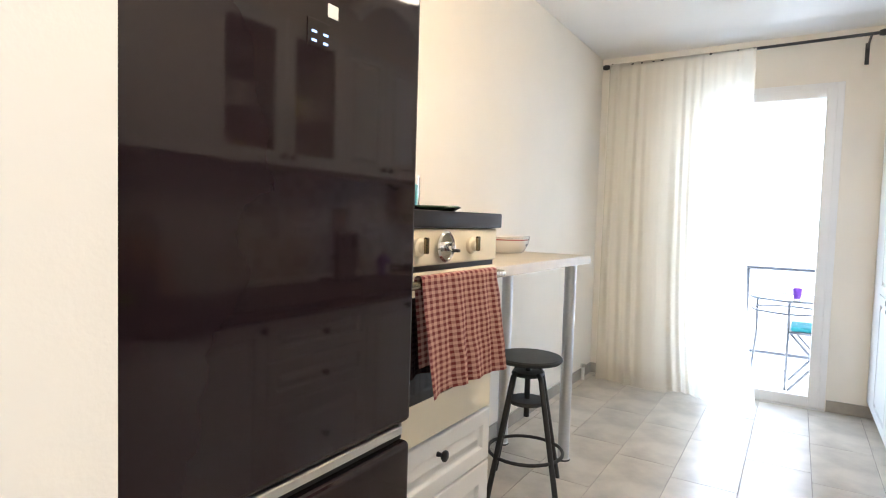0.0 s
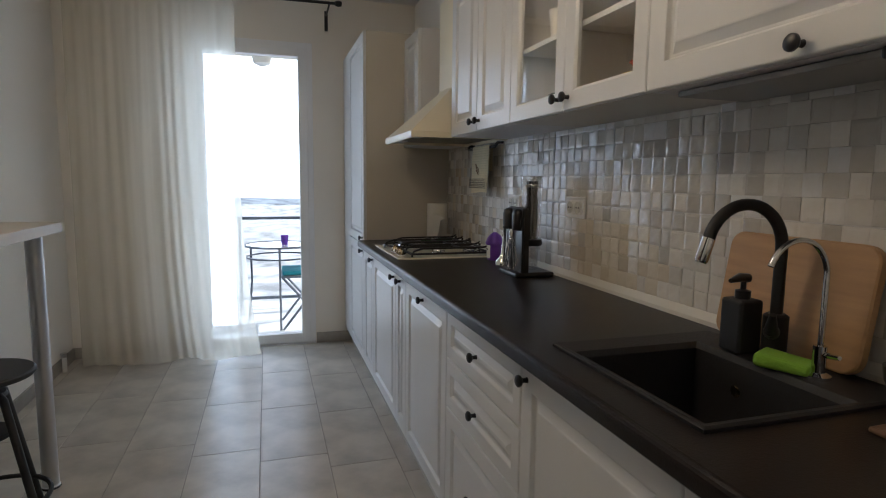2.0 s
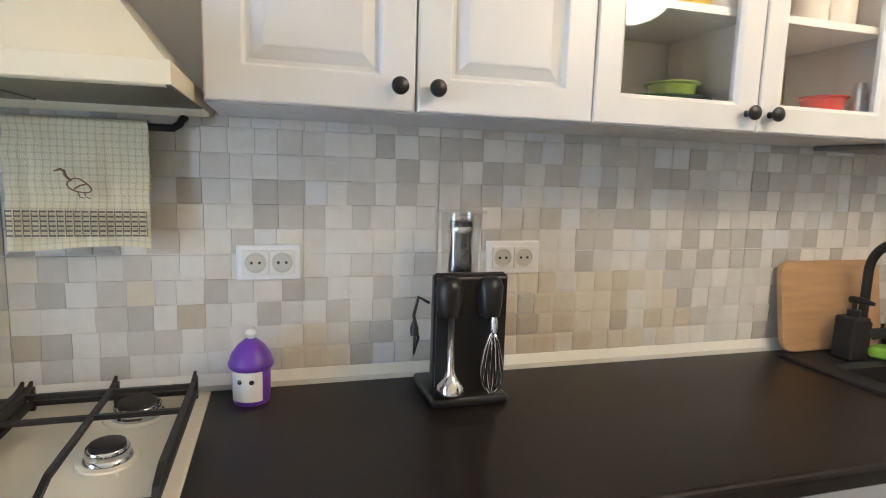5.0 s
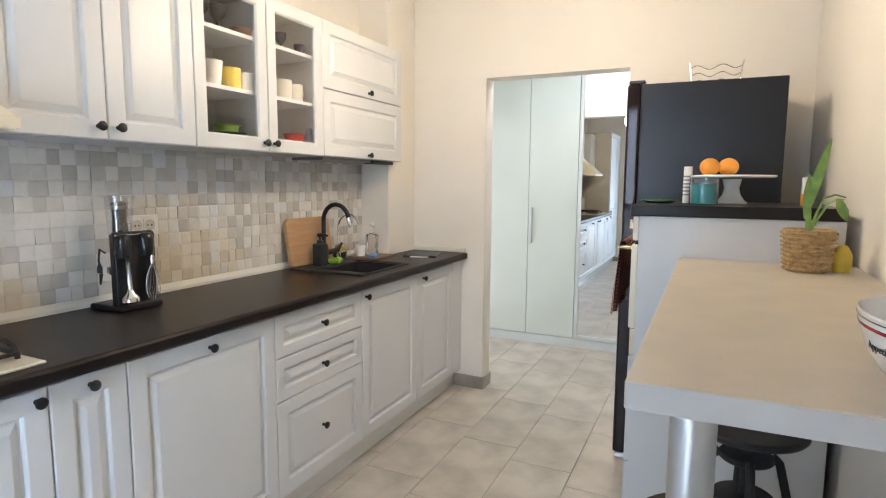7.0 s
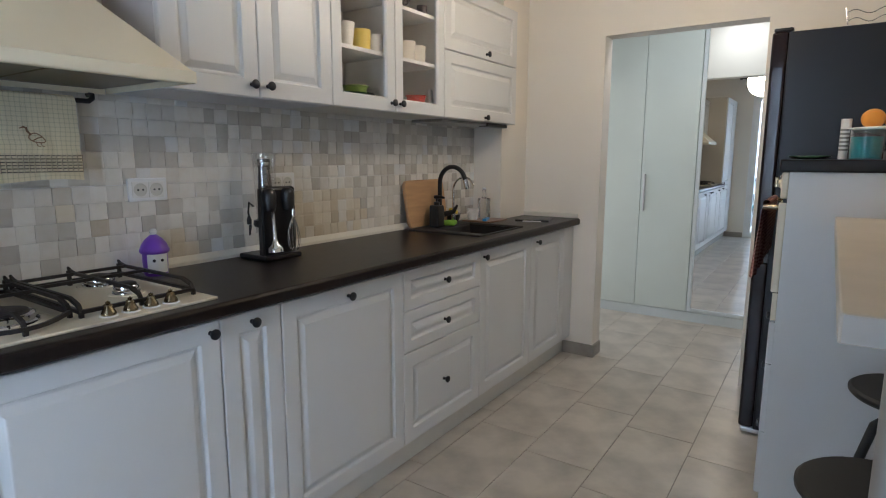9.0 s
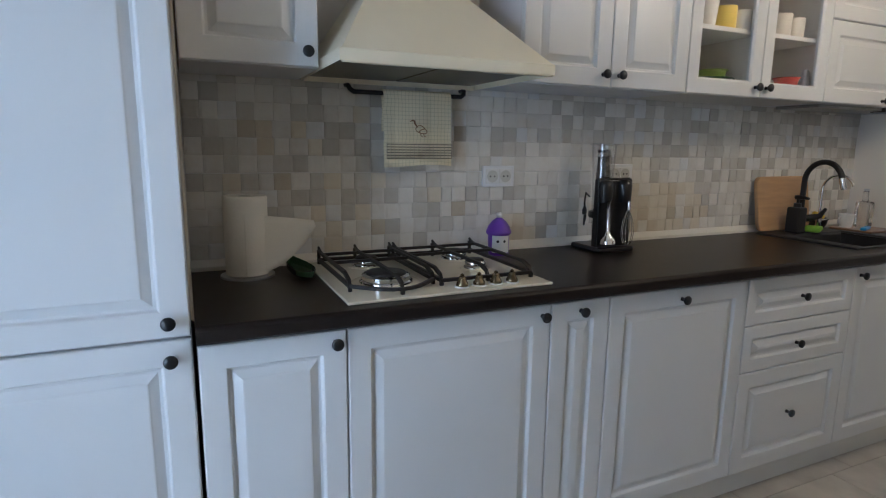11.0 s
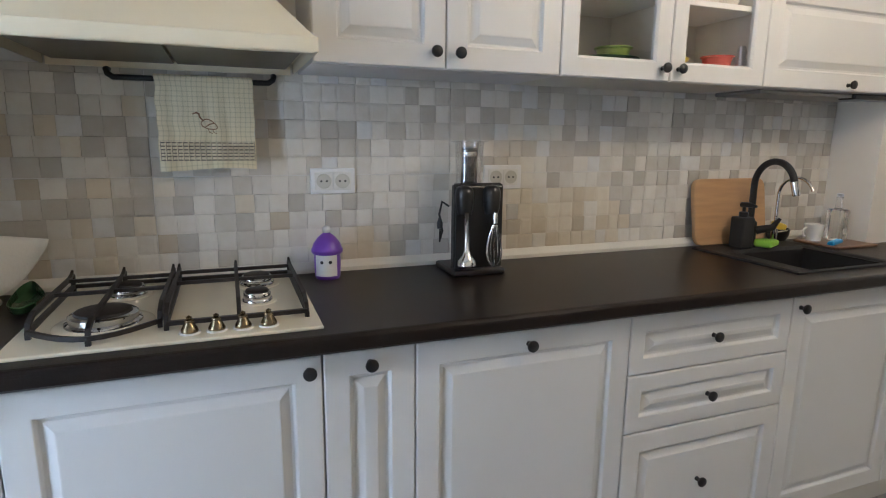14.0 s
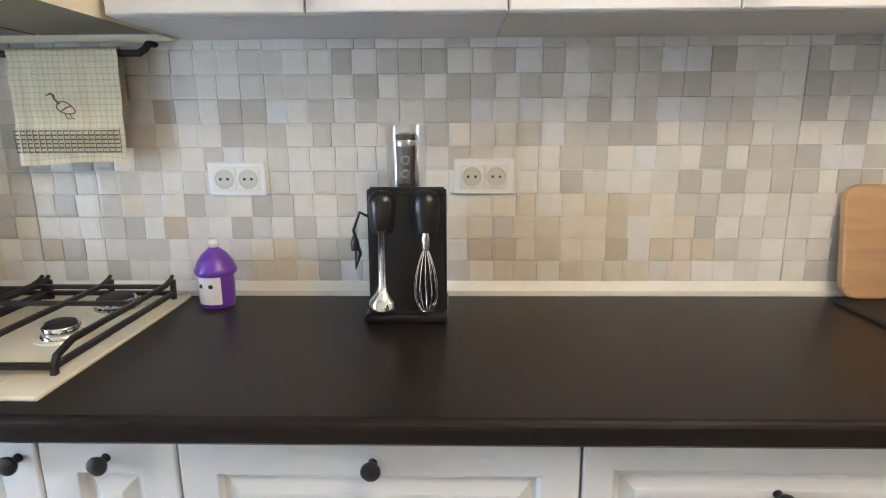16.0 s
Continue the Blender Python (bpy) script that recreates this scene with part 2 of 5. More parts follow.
# land colour paled, distance haze and glare are painted in
M_HILL = material("land_haze_tone", (0.52, 0.54, 0.52), 0.9, vary=0.3, scale=0.3)
M_GLASS = glass("clear_glass")
M_PANE = glass("window_glass", ior=1.1)
M_CABPANE = glass("cabinet_glass", ior=1.4)
M_MIRROR = material("mirror_silver", (0.86, 0.88, 0.87), 0.02, 1.0, vary=0.0)
M_MIRROR.node_tree.nodes["Map Range.001"].inputs["To Min"].default_value = 0.0
M_MIRROR.node_tree.nodes["Map Range.001"].inputs["To Max"].default_value = 0.01
M_FILTER = material("hood_filter", (0.20, 0.17, 0.12), 0.35, 0.9, vary=0.1, scale=60)
M_BULB = glowing("warm_bulb", (1.0, 0.72, 0.38), 28)
M_LEDBLUE = glowing("display_digit", (0.30, 0.55, 1.0), 0.5)

# thin clear plastic
M_CLEAR = bpy.data.materials.new("clear_plastic")
M_CLEAR.use_nodes = True
_t = M_CLEAR.node_tree
_t.nodes.remove(_t.nodes["Principled BSDF"])
_tr, _gl, _mx = _t.nodes.new("ShaderNodeBsdfTransparent"), _t.nodes.new("ShaderNodeBsdfGlossy"), _t.nodes.new("ShaderNodeMixShader")
_tr.inputs[0].default_value = (0.96, 0.96, 0.96, 1)
_gl.inputs["Roughness"].default_value, _mx.inputs[0].default_value = 0.06, 0.14
_t.links.new(_tr.outputs[0], _mx.inputs[1])
_t.links.new(_gl.outputs[0], _mx.inputs[2])
_t.links.new(_mx.outputs[0], _t.nodes["Material Output"].inputs[0])

# sheer curtain: part transparent, part translucent cloth
M_SHEER = bpy.data.materials.new("sheer_voile")
M_SHEER.use_nodes = True
_t = M_SHEER.node_tree
_t.nodes.remove(_t.nodes["Principled BSDF"])
_tr, _df, _tl = _t.nodes.new("ShaderNodeBsdfTransparent"), _t.nodes.new("ShaderNodeBsdfDiffuse"), _t.nodes.new("ShaderNodeBsdfTranslucent")
_df.inputs[0].default_value = _tl.inputs[0].default_value = (0.92, 0.86, 0.73, 1)
_m1, _m2 = _t.nodes.new("ShaderNodeMixShader"), _t.nodes.new("ShaderNodeMixShader")
_m1.inputs[0].default_value, _m2.inputs[0].default_value = 0.62, 0.56
_t.links.new(_df.outputs[0], _m1.inputs[1])
_t.links.new(_tl.outputs[0], _m1.inputs[2])
_t.links.new(_tr.outputs[0], _m2.inputs[1])
_t.links.new(_m1.outputs[0], _m2.inputs[2])
_t.links.new(_m2.outputs[0], _t.nodes["Material Output"].inputs[0])


# ---- mesh helpers ----
def part(name, bm, mat, parent=None, label="", smooth=False):
    me = bpy.data.meshes.new(name)
    bmesh.ops.recalc_face_normals(bm, faces=bm.faces)
    if smooth:
        for f in bm.faces:
            f.smooth = True
    bm.to_mesh(me)
    bm.free()
    me.materials.append(mat)
    if smooth:
        me.set_sharp_from_angle(angle=radians(40))
    ob = new(name, me)
    if parent:
        ob.parent = parent
    if label:
        ob["label"] = label
    return ob


def thing(name, label, category, group="", kind="", at=None):
    ob = new(name)
    ob.empty_display_size = 0.1
    if at is not None:
        ob.matrix_world = at
    return tagged(ob, label, category, group, kind)


def box(x0, x1, y0, y1, z0, z1, bevel=0.0, bm=None, seg=2):
    own = bmesh.new()
    bmesh.ops.create_cube(own, size=1, matrix=Matrix.Translation(((x0 + x1) / 2, (y0 + y1) / 2, (z0 + z1) / 2)) @ Matrix.Diagonal((abs(x1 - x0), abs(y1 - y0), abs(z1 - z0), 1)))
    if bevel:
        bmesh.ops.bevel(own, geom=own.edges[:], offset=bevel, segments=seg, affect="EDGES", profile=0.5)
    return join(bm, own)


def join(bm, own, m=None):
    if m is not None:
        bmesh.ops.transform(own, matrix=m, verts=own.verts)
    if bm is None:
        return own
    tmp = bpy.data.meshes.new("tmp")
    own.to_mesh(tmp)
    own.free()
    bm.from_mesh(tmp)
    bpy.data.meshes.remove(tmp)
    return bm


def lathe(profile, m=None, steps=32, bm=None):
    """Turn (radius, height) pairs round the z axis."""
    own = bmesh.new()
    rings = []
    for r, z in profile:
        if r < 1e-5:
            rings.append([own.verts.new((0, 0, z))])
        else:
            rings.append([own.verts.new((r * math.cos(a), r * math.sin(a), z)) for a in (2 * math.pi * i / steps for i in range(steps))])
    for a, b in zip(rings, rings[1:]):
        for i in range(steps):
            j = (i + 1) % steps
            if len(a) == 1 and len(b) > 1:
                own.faces.new((a[0], b[i], b[j]))
            elif len(b) == 1 and len(a) > 1:
                own.faces.new((a[i], a[j], b[0]))
            elif len(a) > 1:
                own.faces.new((a[i], a[j], b[j], b[i]))
    return join(bm, own, m)


def tube(points, r, steps=10, bm=None, caps=True):
    """A round bar along points, radius r or one radius a point."""
    own = bmesh.new()
    pts = [Vector(p) for p in points]
    rs = r if isinstance(r, (list, tuple)) else [r] * len(pts)
    rings, side = [], None
    for i, p in enumerate(pts):
        d = ((pts[min(i + 1, len(pts) - 1)] - p).normalized() + (p - pts[max(i - 1, 0)]).normalized()).normalized()
        if side is None:
            side = d.orthogonal().normalized()
        side = (side - d * side.dot(d)).normalized()
        up = d.cross(side)
        rings.append([own.verts.new(p + rs[i] * (side * math.cos(a) + up * math.sin(a))) for a in (2 * math.pi * k / steps for k in range(steps))])
    for a, b in zip(rings, rings[1:]):
        for k in range(steps):
            own.faces.new((a[k], a[(k + 1) % steps], b[(k + 1) % steps], b[k]))
    if caps:
        own.faces.new(rings[0][::-1])
        own.faces.new(rings[-1])
    return join(bm, own)


def arc(center, radius, a0, a1, plane, n=12):
    """Points of an arc in the plane of two axes, angles in degrees."""
    out = []
    for i in range(n + 1):
        a = radians(a0 + (a1 - a0) * i / n)
        p = Vector(center)
        p[plane[0]] += radius * math.cos(a)
        p[plane[1]] += radius * math.sin(a)
        out.append(p)
    return out


def prism(outline, y0, y1, bm=None):
    """An outline of (x, z) pairs drawn out along y."""
    own = bmesh.new()
    a = [own.verts.new((x, y0, z)) for x, z in outline]
    b = [own.verts.new((x, y1, z)) for x, z in outline]
    own.faces.new(a)
    own.faces.new(b[::-1])
    for i in range(len(a)):
        j = (i + 1) % len(a)
        own.faces.new((a[i], b[i], b[j], a[j]))
    return join(bm, own)


def ringed(rings, cap=True):
    """Rectangles (u0, u1, v0, v1, depth) joined one after the other, in the yz plane with depth along -x."""
    bm = bmesh.new()
    vs = [[bm.verts.new((-d, u, v)) for u, v in ((u0, v0), (u1, v0), (u1, v1), (u0, v1))] for u0, u1, v0, v1, d in rings]
    for a, b in zip(vs, vs[1:]):
        for i in range(4):
            j = (i + 1) % 4
            bm.faces.new((a[i], a[j], b[j], b[i]))
    if cap:
        bm.faces.new(vs[-1])
        bm.faces.new(vs[0][::-1])
    return bm


def panel(y0, y1, z0, z1, x, flip=1, frame_w=0.055, thick=0.019):
    """A routed raised-panel front whose back lies at x; it faces -x, or +x with flip -1."""
    g, f = 0.0015, min(frame_w, (y1 - y0) * 0.26, (z1 - z0) * 0.26)
    y0, y1, z0, z1 = y0 + g, y1 - g, z0 + g, z1 - g
    steps = [(0, 0), (0, thick - 0.004), (0.0015, thick - 0.0012), (0.004, thick), (f, thick), (f + 0.002, thick - 0.0015), (f + 0.005, thick - 0.009), (f + 0.007, thick - 0.011),
             (f + 0.013, thick - 0.0115), (f + 0.018, thick - 0.009), (f + 0.030, thick - 0.003), (f + 0.033, thick - 0.001), (f + 0.036, thick - 0.0005), (f + 0.037, thick - 0.0005)]
    bm = ringed([(y0 + i, y1 - i, z0 + i, z1 - i, d) for i, d in steps])
    bmesh.ops.transform(bm, matrix=Matrix.Translation((x, 0, 0)) @ Matrix.Diagonal((flip, 1, 1, 1)), verts=bm.verts)
    return bm


def knob(y, z, x, parent, flip=1, mat=None):
    prof = [(0, 0), (0.007, 0), (0.0062, 0.003), (0.0055, 0.010), (0.0065, 0.014), (0.0125, 0.017), (0.0148, 0.021), (0.0142, 0.025), (0.010, 0.028), (0, 0.0295)]
    m = Matrix.Translation((x, y, z)) @ pose(0, 0, 0, 0, -90 * flip, 0)
    return part("knob", lathe(prof, m, 20), mat or M_KNOB, parent, "round black knob", True)


def wall(name, x0, x1, y0, y1, z0, z1, mat=None, label=""):
    return tagged(part(name, box(x0, x1, y0, y1, z0, z1), mat or M_WALL), label or "smooth wall in warm white paint", "wall", kind="structure")


# ---- plan ----
FLOOR = 0.05                                   # floor level
CEIL, TOPZ, FX = 2.635, 0.940, -0.530          # ceiling, worktop, base fronts
WALL_L, WALL_B = -2.42, 3.83                   # far side wall, balcony wall
ENT0, ENT1 = -0.68, -0.553                      # entrance wall
HALL_B = -2.35
U0, U1, UX = 1.508, 2.145, -0.279               # upper cabinets: bottom, top, carcass front

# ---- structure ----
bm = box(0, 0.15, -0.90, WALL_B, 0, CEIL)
# hall stretch with an opening added for the fill lamp
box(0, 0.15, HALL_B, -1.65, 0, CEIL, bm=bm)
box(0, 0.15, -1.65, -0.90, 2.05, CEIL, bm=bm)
# unseen shell added behind that opening, keeps the sun out of the hall
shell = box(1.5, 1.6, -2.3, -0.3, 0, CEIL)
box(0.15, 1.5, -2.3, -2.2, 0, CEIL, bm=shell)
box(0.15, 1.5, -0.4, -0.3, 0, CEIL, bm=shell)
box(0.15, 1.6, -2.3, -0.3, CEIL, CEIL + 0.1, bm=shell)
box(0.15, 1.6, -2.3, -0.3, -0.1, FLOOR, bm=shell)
tagged(part("wall_added_shell", shell, M_WALL), "plain unseen walls added to close off an invented hall opening", "wall", kind="structure")
tagged(part("wall_worktop", bm, M_WALL), "smooth wall in warm white paint", "wall", kind="structure")
wall("wall_bar", WALL_L - 0.15, WALL_L, HALL_B, WALL_B, 0, CEIL)
wall("wall_pilaster", -0.20, 0, ENT1, -0.215, 0, CEIL)
bm = box(-0.70, 0, ENT0, ENT1, 0, 2.025)
box(WALL_L, -1.545, ENT0, ENT1, 0, 2.025, bm=bm)
box(WALL_L, 0, ENT0, ENT1, 2.025, CEIL, bm=bm)
tagged(part("wall_entrance", bm, M_WALL), "warm white wall with a doorless opening", "wall", kind="structure")
DX0, DX1, DZ0, DZ1 = -1.620, -0.775, 0.052, 2.295
bm = box(DX1, 0, WALL_B, WALL_B + 0.26, 0, CEIL)
box(WALL_L, DX0, WALL_B, WALL_B + 0.26, 0, CEIL, bm=bm)
box(DX0, DX1, WALL_B, WALL_B + 0.26, DZ1, CEIL, bm=bm)
box(DX0, DX1, WALL_B, WALL_B + 0.26, -0.1, DZ0 - 0.004, bm=bm)
tagged(part("wall_balcony", bm, M_WALL), "warm white wall round a balcony door", "wall", kind="structure")
wall("wall_hall", WALL_L, 0, HALL_B - 0.15, HALL_B, 0, CEIL)
tagged(part("ceiling", box(WALL_L - 0.15, 0.15, HALL_B - 0.15, WALL_B + 0.26, CEIL, CEIL + 0.15), M_CEIL), "plain white painted ceiling", "ceiling", kind="structure")
floor = tagged(part("floor", box(WALL_L - 0.15, 0.15, HALL_B - 0.15, WALL_B, -0.15, FLOOR - 0.003), M_GROUT), "beige stone-look rectangular floor tiles with grout", "floor", kind="structure")
bm = box(DX1 + 0.005, -0.500, WALL_B - 0.012, WALL_B, FLOOR, FLOOR + 0.08, 0.002)
box(WALL_L, DX0 - 0.01, WALL_B - 0.012, WALL_B, FLOOR, FLOOR + 0.08, 0.002, bm=bm)
box(WALL_L, WALL_L + 0.012, 0.62, WALL_B - 0.013, FLOOR, FLOOR + 0.08, 0.002, bm=bm)
box(-0.712, -0.50, ENT1, ENT1 + 0.012, FLOOR, FLOOR + 0.08, 0.002, bm=bm)
box(-0.712, -0.70, ENT0, ENT1 - 0.001, FLOOR, FLOOR + 0.08, 0.002, bm=bm)
tagged(part("baseboard", bm, M_BASE), "grey-beige tiled skirting along the walls", "baseboard", kind="structure")

# ---- balcony door ----
door = tagged(thing("door_1", "white plastic balcony door with one tall clear pane", "door", kind="structure"), "")
fy0, fy1 = WALL_B - 0.015, WALL_B + 0.055


def frame_ring(x0, x1, z0, z1, w, y0, y1, wb=None):
    wb = wb or w
    bm = box(x0, x0 + w, y0, y1, z0, z1, 0.003)
    box(x1 - w, x1, y0, y1, z0, z1, 0.003, bm=bm)
    box(x0 + w, x1 - w, y0, y1, z1 - w, z1, 0.003, bm=bm)
    box(x0 + w, x1 - w, y0, y1, z0, z0 + wb, 0.003, bm=bm)
    return bm


part("frame", frame_ring(DX0, DX1, DZ0, DZ1, 0.045, fy0 + 0.012, fy1 + 0.02), M_UPVC, door)
sash = part("sash", frame_ring(DX0 + 0.04, DX1 - 0.04, DZ0 + 0.012, DZ1 - 0.04, 0.062, fy0, fy1, 0.07), M_UPVC, door)
pane = part("pane", box(DX0 + 0.09, DX1 - 0.09, WALL_B + 0.02, WALL_B + 0.026, DZ0 + 0.07, DZ1 - 0.09), M_PANE, door, "clear window glass")
pane.visible_shadow = False
part("threshold", box(DX0, DX1, WALL_B - 0.02, WALL_B + 0.26, FLOOR - 0.003, DZ0 + 0.002, 0.003), M_UPVC, door)
hd = part("handle", tube([(DX0 + 0.075, fy0 - 0.001, 1.05), (DX0 + 0.075, fy0 - 0.045, 1.05), (DX0 + 0.075, fy0 - 0.05, 1.06), (DX0 + 0.085, fy0 - 0.05, 1.18)], 0.009), M_UPVC, door, smooth=True)

# ---- curtain and rod ----
RY, RZ = 3.58, 2.50
rod = thing("curtain_rod", "thin black metal curtain rod with knob ends and brackets", "curtain rod")
part("pole", tube([(-2.31, RY, RZ), (-0.615, RY, RZ + 0.02)], 0.010), M_KNOB, rod, smooth=True)
for x in (-2.315, -0.610):
    part("finial", lathe([(0, -0.025), (0.016, -0.022), (0.021, 0), (0.016, 0.022), (0, 0.025)], pose(x, RY, RZ + (0.02 if x > -1 else 0), 0, 90, 0), 16), M_KNOB, rod, smooth=True)
for x in (-2.27, -0.67):
    bm = tube([(x, RY, RZ + 0.018), (x, RY + 0.07, RZ + 0.01), (x, WALL_B - 0.004, RZ)], 0.007)
    box(x - 0.012, x + 0.012, WALL_B - 0.008, WALL_B, RZ - 0.11, RZ + 0.03, 0.002, bm=bm)
    part("bracket", bm, M_KNOB, rod)
bm = bmesh.new()
cols, rows = 240, 14
grid = []
for j in range(rows + 1):
    v = j / rows
    line = []
    for i in range(cols + 1):
        u = i / cols
        x = -2.285 + u * (0.99 + 0.12 * v ** 4)
        fold = 0.004 + 0.008 * v
        y = RY - 0.012 * (1 - v) - 0.06 * v + fold * (0.6 + 0.9 * noise.noise((u * 9, 0.3, 2))) * math.sin(u * 74 + 4.0 * math.sin(u * 9) + 2.0 * math.sin(u * 21 + 1))  + 0.018 * math.sin(u * 23 + v) * v + 0.006 * noise.noise((u * 30, v * 3, 0))
        z = RZ + 0.016 - v * (RZ - 0.01 - FLOOR - 0.012 * math.sin(u * 14))
        line.append(bm.verts.new((x, y, z)))
    grid.append(line)
for j in range(rows):
    for i in range(cols):
        bm.faces.new((grid[j][i], grid[j][i + 1], grid[j + 1][i + 1], grid[j + 1][i]))
curtain = tagged(part("curtain", bm, M_SHEER, smooth=True), "sheer cream voile curtain hanging to the floor", "curtain")

# ---- balcony ----
tagged(part("ground_balcony", box(-4.2, 1.6, WALL_B + 0.26, 5.55, -0.2, -0.02), M_BALC), "pale tiled balcony floor", "balcony floor", kind="structure")
tagged(part("ceiling_balcony", box(-4.2, 1.6, WALL_B + 0.26, 5.6, 2.52, 2.70), M_FACADE), "plain plastered slab over the balcony", "ceiling", kind="structure")
lamp = thing("ceiling_lamp", "small round balcony ceiling lamp", "lamp")
part("stem", lathe([(0, 2.52), (0.05, 2.52), (0.05, 2.505), (0.012, 2.50), (0.012, 2.42), (0, 2.42)], pose(-1.13, 4.75, 0), 16), M_UPVC, lamp, smooth=True)
part("globe", lathe([(0, 2.42), (0.05, 2.41), (0.085, 2.36), (0.07, 2.30), (0, 2.27)], pose(-1.13, 4.75, 0), 20), M_PORC, lamp, smooth=True)
rail = thing("balcony_railing", "thin dark metal balcony railing with upright bars", "railing")
part("top_rail", box(-4.2, 1.6, 5.44, 5.48, 0.90, 0.93, 0.004), M_RAIL, rail)
part("bottom_rail", box(-4.2, 1.6, 5.445, 5.475, 0.08, 0.11, 0.003), M_RAIL, rail)
for i in range(5):
    x = -3.9 + i * 1.25
    part("post", box(x, x + 0.03, 5.445, 5.475, -0.02, 0.90), M_RAIL, rail)
tbl = thing("balcony_table", "small round metal balcony table", "table")
TX, TY = -1.02, 4.85
part("tabletop", lathe([(0, 0.704), (0.296, 0.704), (0.296, 0.712), (0, 0.712)], pose(TX, TY, 0), 32), M_GLASS, tbl, "clear glass top", True)
part("rim", lathe([(0.297, 0.698), (0.308, 0.698), (0.310, 0.708), (0.306, 0.716), (0.297, 0.716), (0.297, 0.698)], pose(TX, TY, 0), 40), M_RAIL, tbl, smooth=True)
part("hoop", tube([(TX + 0.285 * math.cos(math.pi * i / 20), TY + 0.285 * math.sin(math.pi * i / 20), 0.60) for i in range(41)], 0.008, 8), M_RAIL, tbl, smooth=True)
for k in range(3):
    a = radians(30 + 120 * k)
    part("leg", tube([(TX + 0.29 * math.cos(a), TY + 0.29 * math.sin(a), 0.698), (TX + 0.285 * math.cos(a), TY + 0.285 * math.sin(a), 0.36), (TX + 0.32 * math.cos(a), TY + 0.32 * math.sin(a), -0.02)], 0.010), M_RAIL, tbl, smooth=True)
cup = thing("ashtray_cup", "small purple cup on the balcony table", "cup")
part("body", lathe([(0, 0.7125), (0.028, 0.7125), (0.035, 0.80), (0.031, 0.80), (0.025, 0.73), (0, 0.73)], pose(TX + 0.05, TY - 0.05, 0), 16), M_PURPLE, cup, smooth=True)
chair = thing("folding_chair", "folding metal balcony chair with a teal cushion", "chair")
CX, CY = -0.80, 4.72
for dy in (-0.19, 0.19):
    part("leg", tube([(CX + 0.20, CY + dy, -0.02), (CX - 0.20, CY + dy, 0.45)], 0.011), M_RAIL, chair, smooth=True)
    part("leg", tube([(CX - 0.20, CY + dy, -0.02), (CX + 0.16, CY + dy, 0.45), (CX + 0.26, CY + dy, 0.85)], 0.011), M_RAIL, chair, smooth=True)
part("seat", box(CX - 0.21, CX + 0.17, CY - 0.2, CY + 0.2, 0.445, 0.465, 0.004), M_RAIL, chair)
part("cushion", box(CX - 0.20, CX + 0.16, CY - 0.19, CY + 0.19, 0.467, 0.505, 0.015, seg=3), M_CUSHION, chair, "teal seat cushion")
part("backrest", box(CX + 0.215, CX + 0.235, CY - 0.19, CY + 0.19, 0.66, 0.82, 0.004), M_RAIL, chair)
bm = bmesh.new()
bmesh.ops.create_grid(bm, x_segments=60, y_segments=30, size=1, matrix=Matrix.Translation((0, 90, -9)) @ Matrix.Diagonal((260, 84, 1, 1)))
for v in bm.verts:
    v.co.z += 2.0 * noise.noise(v.co * 0.05) + max(0, (v.co.y - 80)) * 0.05
# glowing sheet added to white out the view and strengthen the window light
M_BACKDROP = glowing("backdrop_glow", (0.92, 0.96, 1.0), 1.3)
tagged(part("backdrop", box(-160, 160, 172, 172.5, -12, 95), M_BACKDROP), "glowing white sheet standing in for the bright sky", "sky", kind="structure")
tagged(part("ground", bm, M_HILL), "unseen land far below the balcony, haze painted into its colour", "ground", kind="structure")

# ---- base cabinets ----
PL, B0, B1 = 0.165, 0.165, 0.888               # plinth top, front bottom, front top


def base_unit(name, y0, y1, label, fronts, category="cabinet"):
    """fronts: rows of (part name, y0, y1, z0, z1, knob y, knob z)."""
    u = thing(name, label, category, "white kitchen units")
    part("body", box(FX + 0.001, -0.005, y0 + 0.001, y1 - 0.001, PL, 0.72 if "sink" in label else 0.899), M_CARCASS, u)
    for n, a, b, c, d, ky, kz in fronts:
        f = part(n, panel(a, b, c, d, FX), M_FRONT, u, "routed raised-panel front")
        if ky is not None:
            knob(ky, kz, FX - 0.019, f)
    return u


base_unit("base_cabinet", 2.577, 2.905, "narrow white base cabinet beside the tall larder", [("door", 2.577, 2.905, B0, B1, 2.605, 0.858)])
base_unit("base_cabinet", 1.997, 2.577, "wide white cabinet under the gas hob", [("door", 1.997, 2.577, B0, B1, 2.026, 0.856)])
base_unit("base_cabinet", 1.790, 1.997, "narrow white pull-out cabinet with a black knob", [("door", 1.790, 1.997, B0, B1, 1.895, 0.857)])
base_unit("dishwasher", 1.200, 1.790, "built-in dishwasher behind a white raised-panel front", [("door", 1.200, 1.790, B0, B1, 1.503, 0.852)], "dishwasher")
base_unit("drawer_cabinet", 0.617, 1.200, "white cabinet with three raised-panel drawers", [
    ("drawer", 0.617, 1.200, 0.720, B1, 0.916, 0.806), ("drawer", 0.617, 1.200, 0.550, 0.720, 0.917, 0.631), ("drawer", 0.617, 1.200, B0, 0.550, 0.923, 0.364)])
base_unit("base_cabinet", 0.070, 0.617, "white cabinet under the black sink", [("door", 0.070, 0.617, B0, B1, 0.585, 0.853)])
base_unit("base_cabinet", -0.405, 0.070, "white corner cabinet by the entrance opening", [("door", -0.405, 0.070, B0, B1, -0.001, 0.853)])
part("end_filler", box(FX - 0.018, -0.21, ENT1 + 0.002, -0.407, PL, 0.899, 0.001), M_FRONT, tagged(thing("filler_panel", "plain white end panel under the worktop", "panel"), kind=""))
